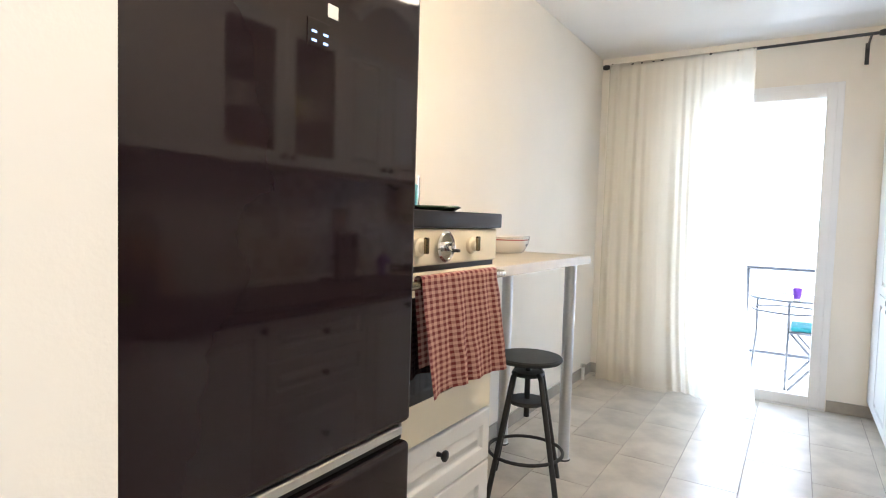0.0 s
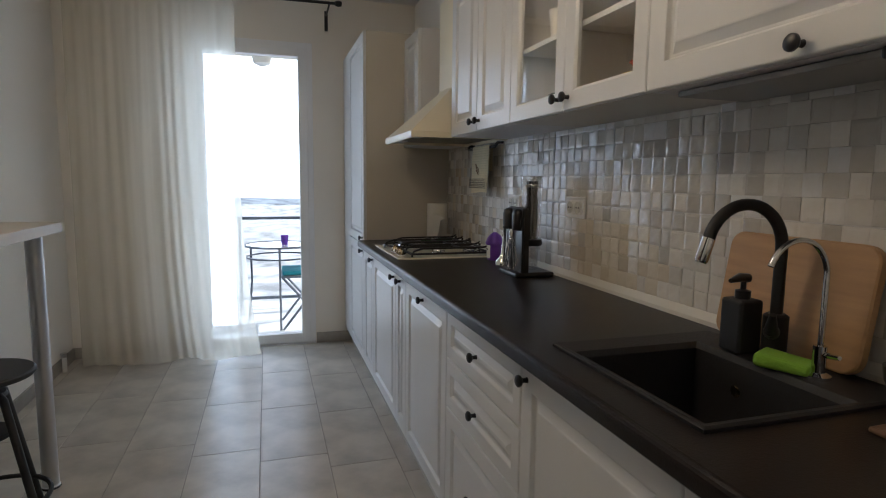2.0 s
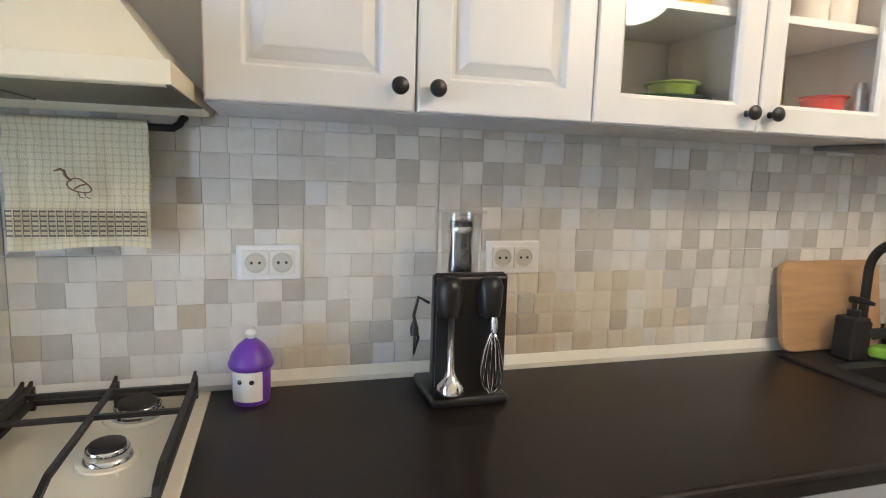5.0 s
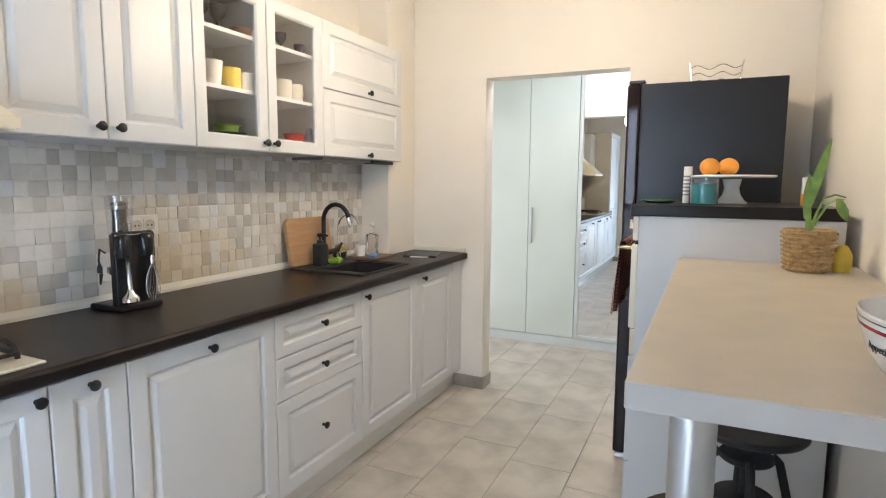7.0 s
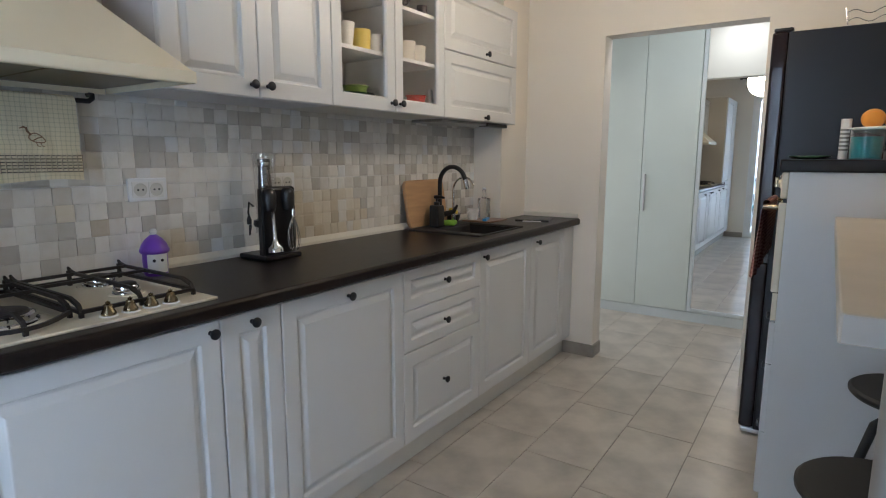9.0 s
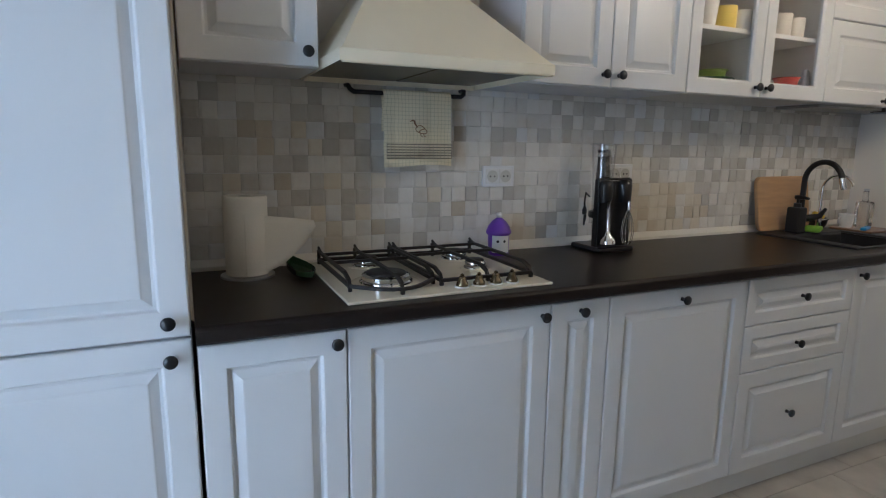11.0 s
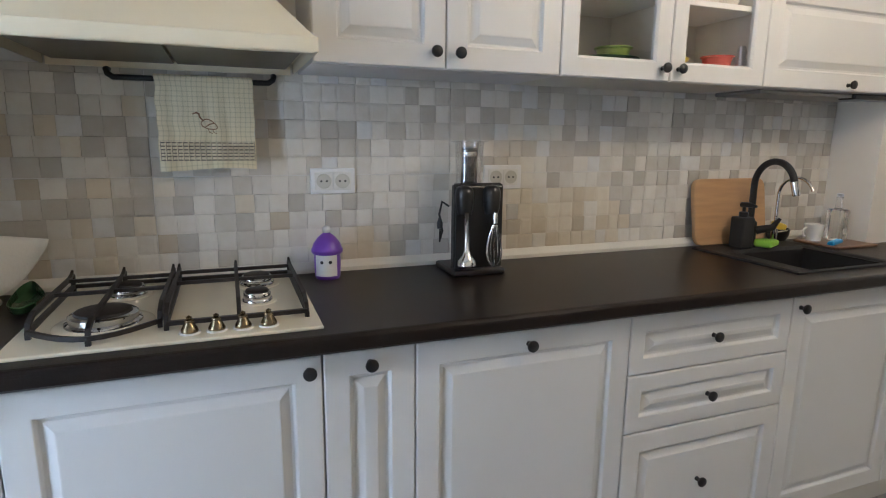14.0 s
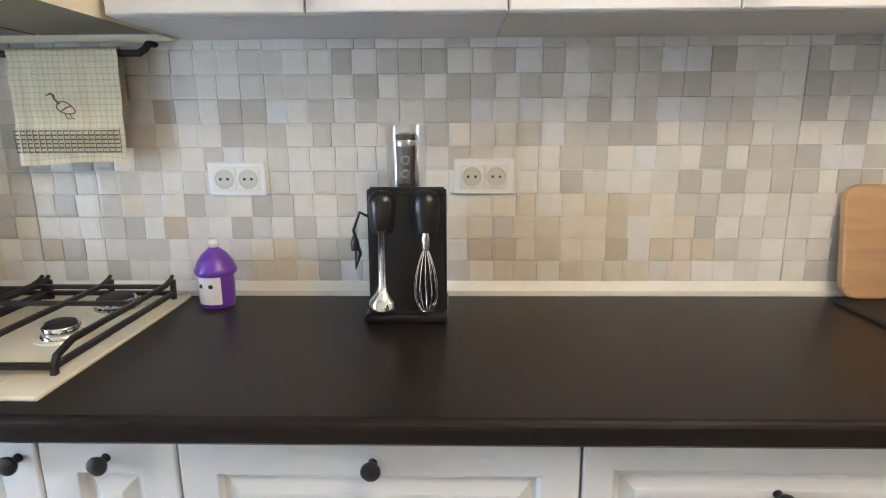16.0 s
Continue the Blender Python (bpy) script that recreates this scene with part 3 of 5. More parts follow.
plinth = thing("plinth", "glossy cream-white plinth under the units", "plinth")
part("board", box(-0.497, -0.482, ENT1 + 0.002, 3.826, FLOOR, PL, 0.001), M_ALU, plinth)

# ---- tall cabinet ----
tall = thing("tall_cabinet", "tall white larder cabinet with two raised-panel doors", "cabinet", "white kitchen units")
part("body", box(FX + 0.001, -0.005, 2.912, 3.825, PL, 2.19), M_CARCASS, tall)
part("end_filler", box(FX - 0.018, FX, 3.522, 3.826, PL, 2.19, 0.001), M_FRONT, tall, "plain white filler up to the wall")
# side toned darker and warmer than the carcass
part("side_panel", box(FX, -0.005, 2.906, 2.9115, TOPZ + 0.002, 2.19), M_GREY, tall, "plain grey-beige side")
d1 = part("door", panel(2.912, 3.52, 0.912, 2.19, FX), M_FRONT, tall)
knob(2.955, 0.950, FX - 0.019, d1)
d2 = part("door", panel(2.912, 3.52, B0, 0.909, FX), M_FRONT, tall)
knob(2.955, 0.868, FX - 0.019, d2)

# ---- worktop with sink hole ----
SX0, SX1, SY0, SY1 = -0.505, -0.075, 0.085, 0.552
wt = thing("worktop", "long dark brown-black laminate worktop with rounded front", "worktop")


def nose(xb, xf):
    z0, z1, r = 0.9, TOPZ, 0.013
    pts = [(xb, z1), (xb, z0)]
    if xf < -0.55:
        pts += [(xf + 0.006, z0), (xf, z0 + 0.006)] + [(xf + r - r * math.cos(radians(a)), z1 - r + r * math.sin(radians(a))) for a in (0, 22, 45, 67, 90)]
    else:
        pts += [(xf, z0), (xf, z1)]
    return pts


part("slab", prism(nose(-0.001, -0.588), SY1 - 0.03, 2.905), M_TOP, wt)
part("slab", prism(nose(-0.001, -0.588), -0.2145, SY0 + 0.03), M_TOP, wt)
part("end_slab", prism(nose(-0.201, -0.588), ENT1 + 0.001, -0.2145), M_TOP, wt)
part("front_rail", prism(nose(SX0 + 0.03, -0.588), SY0 + 0.03, SY1 - 0.03), M_TOP, wt)
part("back_rail", prism(nose(-0.001, SX1 - 0.03), SY0 + 0.03, SY1 - 0.03), M_TOP, wt)
part("upstand", box(-0.575, -0.202, ENT1 + 0.001, ENT1 + 0.018, TOPZ + 0.0005, TOPZ + 0.028, 0.003), M_STRIP, wt, "pale wall upstand")
strip = thing("wall_trim", "narrow cream sealing strip between worktop and tiles", "trim", kind="structure")
part("profile", prism([(-0.007, TOPZ), (-0.024, TOPZ), (-0.024, TOPZ + 0.012), (-0.010, TOPZ + 0.032), (-0.007, TOPZ + 0.032)], -0.2135, 2.904), M_STRIP, strip)

# ---- sink ----
sink = thing("sink", "black composite inset sink with a square bowl", "sink")
BY0, BY1, BX0, BX1 = 0.115, 0.468, -0.478, -0.185
z = TOPZ
bm = bmesh.new()
levels = [(SX0, SX1, SY0, SY1, z), (SX0, SX1, SY0, SY1, z + 0.006), (SX0 + 0.006, SX1 - 0.006, SY0 + 0.006, SY1 - 0.006, z + 0.009), (BX0 - 0.012, BX1 + 0.012, BY0 - 0.012, BY1 + 0.012, z + 0.007),
          (BX0, BX1, BY0, BY1, z - 0.004), (BX0 + 0.012, BX1 - 0.012, BY0 + 0.012, BY1 - 0.012, z - 0.16), (BX0 + 0.035, BX1 - 0.035, BY0 + 0.035, BY1 - 0.035, z - 0.172)]
vs = [[bm.verts.new(c) for c in ((a, c0, h), (b, c0, h), (b, d, h), (a, d, h))] for a, b, c0, d, h in levels]
for a, b in zip(vs, vs[1:]):
    for i in range(4):
        bm.faces.new((a[i], a[(i + 1) % 4], b[(i + 1) % 4], b[i]))
bm.faces.new(vs[-1])
part("bowl", bm, M_SINK, sink)
part("drain", lathe([(0, z - 0.170), (0.030, z - 0.170), (0.040, z - 0.168), (0.043, z - 0.1715)], pose(-0.30, 0.34, 0), 24), M_CHROME, sink, "steel drain", True)
part("overflow", lathe([(0, 0.002), (0.010, 0.002), (0.013, 0)], pose(BX1 - 0.009, 0.34, z - 0.06, 0, -94, 0), 16), M_BRASS, sink, "round overflow cap", True)

# ---- taps, soap, clutter round the sink ----
tap = thing("kitchen_tap", "tall black gooseneck mixer tap with chrome tip", "tap")
tx, ty = -0.118, 0.325
part("base", lathe([(0, z + 0.007), (0.030, z + 0.007), (0.030, z + 0.014), (0.024, z + 0.018), (0.024, z + 0.10), (0.018, z + 0.105), (0, z + 0.105)], pose(tx, ty, 0), 24), M_MATTE, tap, smooth=True)
pts = [(tx, ty, z + 0.09), (tx, ty, z + 0.24)] + [tuple(p) for p in arc((tx - 0.088, ty, z + 0.240), 0.088, 0, 166, (0, 2), 20)]
pts = [(tx + (p[0] - tx) * 0.98, ty + (tx - p[0]) * 0.08, p[2]) for p in pts]
part("spout", tube(pts, 0.0118, 16), M_MATTE, tap, smooth=True)
e, e0 = Vector(pts[-1]), Vector(pts[-2])
dd = (e - e0).normalized()
part("tip", tube([e, e + dd * 0.045, e + dd * 0.05], [0.0128, 0.0128, 0.010], 16), M_CHROME, tap, "chrome aerator", True)
part("lever", tube([(tx - 0.02, ty - 0.01, z + 0.07), (tx - 0.06, ty - 0.045, z + 0.085), (tx - 0.075, ty - 0.06, z + 0.12)], [0.016, 0.013, 0.006], 12), M_MATTE, tap, smooth=True)

ftap = thing("filter_tap", "slim chrome drinking-water tap", "tap")
fx, fyy = -0.132, 0.212
part("base", lathe([(0, z + 0.008), (0.022, z + 0.008), (0.022, z + 0.014), (0.012, z + 0.02), (0.012, z + 0.07), (0, z + 0.07)], pose(fx, fyy, 0), 20), M_CHROME, ftap, smooth=True)
pts = [(fx, fyy, z + 0.06), (fx, fyy, z + 0.19)] + [tuple(p) for p in arc((fx - 0.069, fyy, z + 0.20), 0.069, 0, 160, (0, 2), 16)]
part("spout", tube(pts, 0.0055, 10), M_CHROME, ftap, smooth=True)
part("lever", tube([(fx, fyy - 0.01, z + 0.055), (fx - 0.015, fyy - 0.05, z + 0.062)], [0.006, 0.004], 8), M_CHROME, ftap, smooth=True)

soap = thing("soap_dispenser", "square matte black soap dispenser with pump", "dispenser")
sx, sy = -0.142, 0.390
part("bottle", box(sx - 0.030, sx + 0.030, sy - 0.030, sy + 0.030, z + 0.009, z + 0.125, 0.008, seg=3), M_MATTE, soap)
part("collar", lathe([(0, 0.125), (0.016, 0.125), (0.016, 0.142), (0.006, 0.145), (0.006, 0.165), (0, 0.165)], pose(sx, sy, z), 16), M_PLASTIC, soap, smooth=True)
part("pump", tube([(sx + 0.012, sy, z + 0.168), (sx - 0.012, sy, z + 0.170), (sx - 0.045, sy - 0.01, z + 0.166)], [0.010, 0.010, 0.005], 10), M_PLASTIC, soap, smooth=True)

board = thing("chopping_board", "rounded beech chopping board leaning on the tiles", "chopping board", at=pose(-0.066, 0.358, TOPZ + 0.009, 0, 9, 0))
own = bmesh.new()
layers = []
for xx, q in ((-0.011, 0.004), (-0.008, 0.0), (0.008, 0.0), (0.011, 0.004)):
    ring = []
    for cy, cz, a0 in ((0.143, 0.215, 0), (-0.143, 0.215, 90), (-0.143, 0.035, 180), (0.143, 0.035, 270)):
        for k in range(7):
            a = radians(a0 + 15 * k)
            ring.append(own.verts.new((xx, cy + (0.035 - q) * math.cos(a), cz + (0.035 - q) * math.sin(a))))
    layers.append(ring)
for a, b in zip(layers, layers[1:]):
    for k in range(28):
        own.faces.new((a[k], a[(k + 1) % 28], b[(k + 1) % 28], b[k]))
own.faces.new(layers[0])
own.faces.new(layers[-1][::-1])
part("plank", own, M_WOODB, board)

sponge = thing("sponge", "bright green washing-up sponge", "sponge", at=pose(-0.150, 0.268, TOPZ + 0.009, 0, 0, 25))
own = box(-0.032, 0.032, -0.05, 0.05, 0.0, 0.026, 0.009, seg=3)
for v in own.verts:
    v.co.z += 0.006 * math.sin(v.co.y * 60) * (v.co.z > 0.01)
part("pad", own, M_SPONGE, sponge)
sponge2 = thing("sponge", "yellow and black scouring sponge behind the tap", "sponge", at=pose(-0.055, 0.098, TOPZ + 0.058, 20, 0, -15))
part("pad", box(-0.014, 0.014, -0.030, 0.030, -0.022, 0.022, 0.009, seg=3), M_YEL, sponge2)
holder = thing("sponge_holder", "dark wire sponge holder", "holder", at=pose(-0.055, 0.098, TOPZ + 0.0005))
part("cup", lathe([(0, 0), (0.03, 0), (0.042, 0.03), (0.045, 0.055), (0.041, 0.055), (0.03, 0.006), (0, 0.006)], None, 20), M_PLASTIC, holder, smooth=True)

tray = thing("tray", "flat dark tray holding washing things", "tray", at=pose(-0.165, -0.075, TOPZ))
part("plate", box(-0.095, 0.095, -0.12, 0.10, 0, 0.010, 0.004), M_BROWN, tray)
cupw = thing("cup", "white cup on the dark tray", "cup", at=pose(-0.11, -0.035, TOPZ + 0.010))
part("body", lathe([(0, 0), (0.027, 0), (0.036, 0.065), (0.032, 0.065), (0.024, 0.006), (0, 0.006)], None, 24), M_PORC, cupw, smooth=True)
part("handle", tube([tuple(p) for p in arc((0, 0.044, 0.035), 0.018, -90, 90, (1, 2), 8)], 0.004, 8), M_PORC, cupw, smooth=True)
brush = thing("scraper", "blue plastic scraper lying on the tray", "scraper", at=pose(-0.205, -0.03, TOPZ + 0.010, 0, 0, 20))
part("blade", box(-0.013, 0.013, -0.055, 0.055, 0, 0.014, 0.005), M_BLUE, brush)
bottle = thing("glass_bottle", "square clear glass bottle with a steel clip", "bottle", at=pose(-0.135, -0.125, TOPZ + 0.010) @ Matrix.Scale(0.86, 4))
part("body", box(-0.036, 0.036, -0.036, 0.036, 0, 0.145, 0.012, seg=3), M_GLASS, bottle)
part("neck", lathe([(0.018, 0.143), (0.014, 0.165), (0.013, 0.20), (0.015, 0.203), (0, 0.205)], None, 16), M_GLASS, bottle, smooth=True)
part("stopper", lathe([(0, 0.205), (0.014, 0.205), (0.014, 0.217), (0, 0.219)], None, 16), M_STEEL, bottle, smooth=True)
tablet = thing("black_tray", "thin flat black tray near the worktop end", "tray", at=pose(-0.390, -0.315, TOPZ, 0, 0, 16))
bm = box(-0.10, 0.10, -0.13, 0.13, 0, 0.006, 0.002)
box(-0.10, 0.10, 0.122, 0.13, 0.005, 0.012, 0.002, bm=bm)
part("plate", bm, M_PLASTIC, tablet)
part("paper_strip", box(-0.055, 0.055, 0.1305, 0.1315, 0.0005, 0.008), M_WHITEP, tablet)

# ---- hob ----
HY0, HY1, HX0, HX1 = 1.990, 2.572, -0.540, -0.040
hob = thing("gas_hob", "cream enamel four-burner gas hob with black iron grates", "hob")
part("plate", box(HX0, HX1, HY0, HY1, TOPZ, TOPZ + 0.008, 0.003), M_CREAM, hob, "cream enamel plate")
HZ = TOPZ + 0.008
burners = [(-0.375, 2.422, 0.066), (-0.150, 2.410, 0.040), (-0.140, 2.105, 0.040), (-0.305, 2.112, 0.032)]
for bx, by, br in burners:
    part("burner_well", lathe([(br * 1.45, HZ + 0.0003), (br * 1.40, HZ + 0.003), (br * 1.15, HZ + 0.004), (0, HZ + 0.004)], pose(bx, by, 0), 36), M_CREAM, hob, smooth=True)
    b = part("burner", lathe([(br * 1.12, HZ + 0.003), (br * 1.10, HZ + 0.008), (br * 1.0, HZ + 0.011), (br * 1.0, HZ + 0.022), (br * 0.94, HZ + 0.025), (br * 0.5, HZ + 0.025)], pose(bx, by, 0), 32), M_CHROME, hob, "polished burner ring", True)
    part("burner_cap", lathe([(0, HZ + 0.032), (br * 0.66, HZ + 0.032), (br * 0.80, HZ + 0.030), (br * 0.84, HZ + 0.0252), (0, HZ + 0.0252)], pose(bx, by, 0), 32), M_IRON, b, "black burner cap", True)
RZL, GZ = HZ + 0.014, HZ + 0.040                # low ring and raised pan fingers


def square_bar(points, w, bm):
    """A flat-topped iron bar along points."""
    return tube(points, w, 4, bm)


def grate(gx0, gx1, gy0, gy1, bow, fingers):
    """An iron pan support: a low ring, bowed at the front by bow, with raised fingers front to back and one across."""
    bm = bmesh.new()
    front = [(gx0 - bow * math.sin(math.pi * i / 10), gy0 + (gy1 - gy0) * i / 10, RZL) for i in range(11)]
    square_bar(front, 0.0066, bm)
    square_bar([front[0], (gx1, gy0, RZL)], 0.0066, bm)
    square_bar([front[-1], (gx1, gy1, RZL)], 0.0066, bm)
    square_bar([(gx1, gy0, RZL), (gx1, gy1, RZL)], 0.0066, bm)
    ys = [gy0, (gy0 + gy1) / 2, gy1]
    for k, y in enumerate(ys):
        xf = gx0 - (bow if k == 1 else 0)
        square_bar([(xf, y, RZL - 0.003), (xf + 0.010, y, RZL + 0.014), (xf + 0.050, y, GZ), (gx1 - 0.03, y, GZ), (gx1 - 0.006, y, GZ + 0.006), (gx1 + 0.004, y, GZ + 0.014)], [0.0062, 0.0062, 0.0062, 0.0062, 0.0055, 0.0035], bm)
        square_bar([(gx1, y, HZ), (gx1 + 0.002, y, GZ + 0.004)], 0.0065, bm)
        square_bar([(xf, y, HZ), (xf, y, RZL)], 0.0066, bm)
    for x in fingers:
        square_bar([(x, gy0, GZ - 0.001), (x, gy1, GZ - 0.001)], 0.0060, bm)
    return bm


part("grate", grate(-0.440, -0.075, 2.310, 2.540, 0.075, (-0.255, -0.125)), M_IRON, hob, "cast-iron pan grate", False)
part("grate", grate(-0.465, -0.075, 2.015, 2.296, 0.0, (-0.225, -0.110)), M_IRON, hob, "cast-iron pan grate", False)
for i in range(4):
    ky = 2.098 + 0.051 * i
    k = part("control_knob", lathe([(0.0165, 0.003), (0.0170, 0.006), (0.0155, 0.010), (0.0115, 0.017), (0.0088, 0.023), (0.0100, 0.0255), (0.0090, 0.028), (0.0050, 0.030), (0.0058, 0.0335), (0, 0.037)], pose(-0.498, ky, HZ), 20), M_BRASS, hob, "aged brass control knob", True)
    part("knob_base", lathe([(0, 0), (0.021, 0), (0.0205, 0.003), (0, 0.0035)], pose(-0.498, ky, HZ), 20), M_PORC, k, "white knob base", True)

# ---- hood ----
hood = thing("cooker_hood", "cream chimney cooker hood with black rail filter", "cooker hood")
hy0, hy1, hx, hz = 1.975, 2.566, -0.482, 1.506
bm = bmesh.new()
lv = [(hx, hy0, hy1, hz), (hx, hy0, hy1, hz + 0.028), (hx + 0.006, hy0 + 0.008, hy1 - 0.008, hz + 0.032), (-0.235, 2.160, 2.405, 1.76), (-0.225, 2.165, 2.400, 1.775), (-0.225, 2.165, 2.400, 2.22)]
vs = [[bm.verts.new(c) for c in ((x, a, h), (x, b, h), (-0.002, b, h), (-0.002, a, h))] for x, a, b, h in lv]
for a, b in zip(vs, vs[1:]):
    for i in range(4):
        bm.faces.new((a[i], a[(i + 1) % 4], b[(i + 1) % 4], b[i]))
bm.faces.new(vs[-1])
canopy = part("canopy", bm, M_CREAMD, hood, "cream enamel canopy and chimney")
part("inner_rim", box(hx + 0.008, hx + 0.018, hy0 + 0.008, hy1 - 0.008, hz - 0.002, hz + 0.02), M_CREAMD, hood)
part("inner_rim", box(-0.02, -0.004, hy0 + 0.008, hy1 - 0.008, hz - 0.002, hz + 0.02), M_CREAMD, hood)
for a, b in ((hy0 + 0.02, (hy0 + hy1) / 2 - 0.004), ((hy0 + hy1) / 2 + 0.004, hy1 - 0.02)):
    f = part("filter", box(hx + 0.022, -0.022, a, b, hz + 0.012, hz + 0.018, 0.002), M_FILTER, hood, "greasy metal mesh filter")
for dy in (-0.045, 0.045):
    part("switch", box(hx + 0.024, hx + 0.040, (hy0 + hy1) / 2 + dy - 0.025, (hy0 + hy1) / 2 + dy + 0.025, hz + 0.004, hz + 0.0115, 0.002), M_PLASTIC, hood, "black slide switch")
for dy in (-0.17, 0.17):
    part("lens", box(hx + 0.050, hx + 0.085, (hy0 + hy1) / 2 + dy - 0.05, (hy0 + hy1) / 2 + dy + 0.05, hz + 0.006, hz + 0.0115, 0.002), M_WHITEP, hood, "milky lamp cover")
pts = [(-0.12, 2.27, 2.21), (-0.16, 2.23, 2.31), (-0.20, 2.12, 2.41), (-0.22, 1.96, 2.49), (-0.22, 1.82, 2.54), (-0.18, 1.72, 2.54), (-0.12, 1.66, 2.50), (-0.06, 1.63, 2.43)]
fine = []
for a, b in zip(pts, pts[1:]):
    for i in range(10):
        fine.append(tuple(Vector(a).lerp(Vector(b), i / 10)))
fine.append(pts[-1])
part("hose", tube(fine, [0.052 + (0.004 if i % 2 else 0) for i in range(len(fine))], 16), M_WHITEP, hood, "ribbed white exhaust hose", True)

towel_rail = thing("towel_rail", "black wall rail under the hood", "rail")
part("rod", tube([(-0.008, 2.428, 1.500), (-0.036, 2.428, 1.497), (-0.043, 2.424, 1.486), (-0.045, 2.412, 1.478), (-0.045, 2.045, 1.478), (-0.043, 2.033, 1.486), (-0.036, 2.029, 1.497), (-0.008, 2.029, 1.500)], 0.0075, 12), M_KNOB, towel_rail, smooth=True)


def cloth(y0, y1, ztop, zbot, x, back, wave=0.006, cols=40, rows=30, flip=1, flare=0.0, skew=0.0):
    """A towel folded over a rod at height ztop: front drop to zbot, back drop of that length. u and v in metres."""
    bm = bmesh.new()
    uv = bm.loops.layers.uv.new("uv")
    front = ztop - zbot
    path = []
    n = rows
    for i in range(n + 1):
        path.append((-0.010, zbot + front * i / n))
    for a in range(20, 180, 20):
        path.append((-0.010 * math.cos(radians(a)), ztop + 0.010 * math.sin(radians(a))))
    for i in range(9):
        path.append((0.010, ztop - back * i / 8))
    s, cum = 0, [0]
    for p, q in zip(path, path[1:]):
        s += math.hypot(q[0] - p[0], q[1] - p[1])
        cum.append(s)
    g = []
    for k, (dx, zz) in enumerate(path):
        low = max(0, (ztop - zz) / front)
        line = []
        for i in range(cols + 1):
            u = i / cols
            yy = y0 + (y1 - y0) * u + flare * low * (u - 0.5) + skew * low
            w = wave * (0.25 + low) * (math.sin(u * 11 + low) + 0.5 * math.sin(u * 23 + 2)) * (1 if dx < 0 else 0.2)
            line.append(bm.verts.new((x + flip * (dx - abs(w) - 0.004 * low), yy + 0.004 * noise.noise((u * 3, k * 0.2, 1)), zz + 0.004 * math.sin(u * 5) * (k < 3))))
        g.append(line)
    for k in range(len(g) - 1):
        for i in range(cols):
            f = bm.faces.new((g[k][i], g[k][i + 1], g[k + 1][i + 1], g[k + 1][i]))
            for lp, (kk, ii) in zip(f.loops, ((k, i), (k, i + 1), (k + 1, i + 1), (k + 1, i))):
                lp[uv].uv = ((y1 - y0) * ii / cols, cum[kk])
    return bm


ttowel = thing("tea_towel", "cream waffle tea towel with a dark checked band and embroidery", "towel")
part("cloth", cloth(2.086, 2.322, 1.480, 1.250, -0.047, 0.12, 0.004), M_TOWEL, ttowel, smooth=True)
bm = bmesh.new()
for i in range(6):
    for k in range(17):
        box(-0.0775, -0.0765, 2.092 + k * 0.0134, 2.1015 + k * 0.0134, 1.274 + i * 0.0088, 1.2768 + i * 0.0088, bm=bm)
for k in range(18):
    box(-0.0774, -0.0766, 2.0895 + k * 0.0133, 2.0905 + k * 0.0133, 1.273, 1.322, bm=bm)
part("band", bm, M_TOWELD, ttowel, "dark checked band")
bm = tube([(-0.0755, 2.196 + 0.026 * math.cos(a) * (1 - 0.3 * math.sin(a)), 1.366 + 0.015 * math.sin(a) + 0.006 * math.cos(a)) for a in (2 * math.pi * i / 16 for i in range(17))], 0.0018, 5)
tube([(-0.0755, 2.214, 1.376), (-0.0752, 2.226, 1.388), (-0.0750, 2.228, 1.398), (-0.0750, 2.236, 1.402), (-0.0750, 2.250, 1.397)], [0.0028, 0.0030, 0.0036, 0.0030, 0.0014], 6, bm)
for dy in (-0.010, 0.004):
    tube([(-0.0755, 2.196 + dy, 1.352), (-0.0757, 2.192 + dy, 1.340), (-0.0757, 2.182 + dy, 1.337)], 0.0014, 5, bm)
tube([(-0.0757, 2.178, 1.370), (-0.0757, 2.194, 1.366), (-0.0757, 2.208, 1.358)], 0.0020, 5, bm)
bmesh.ops.transform(bm, matrix=Matrix.Translation((0, 2.206, 1.370)) @ Matrix.Diagonal((1, 0.72, 0.80, 1)) @ Matrix.Translation((0, -2.206, -1.370)), verts=bm.verts)
part("embroidery", bm, M_EMB, ttowel, "brown stitched motif", True)

# ---- upper cabinets ----


def upper_body(u, y0, y1, z0=U0, z1=U1, open_front=False):
    if not open_front:
        part("body", box(UX + 0.001, -0.004, y0 + 0.001, y1 - 0.001, z0, z1), M_CARCASS, u)
        return
    t = 0.017
    part("side_panel", box(UX, -0.004, y0 + 0.001, y0 + t, z0, z1), M_SHELF, u)
    part("side_panel", box(UX, -0.004, y1 - t, y1 - 0.001, z0, z1), M_SHELF, u)
    part("bottom_panel", box(UX, -0.004, y0 + t, y1 - t, z0, z0 + t), M_SHELF, u)
    part("top_panel", box(UX, -0.004, y0 + t, y1 - t, z1 - t, z1), M_SHELF, u)
    part("back_panel", box(-0.010, -0.004, y0 + t, y1 - t, z0 + t, z1 - t), M_SHELF, u)


up = thing("wall_cabinet", "narrow white wall cabinet beside the hood", "cabinet", "white wall units")
upper_body(up, 2.572, 2.903)
f = part("door", panel(2.572, 2.903, U0, U1, UX), M_FRONT, up)
knob(2.603, 1.545, UX - 0.019, f)
up = thing("wall_cabinet", "white wall cabinet with two raised-panel doors", "cabinet", "white wall units")
upper_body(up, 1.296, 1.962)
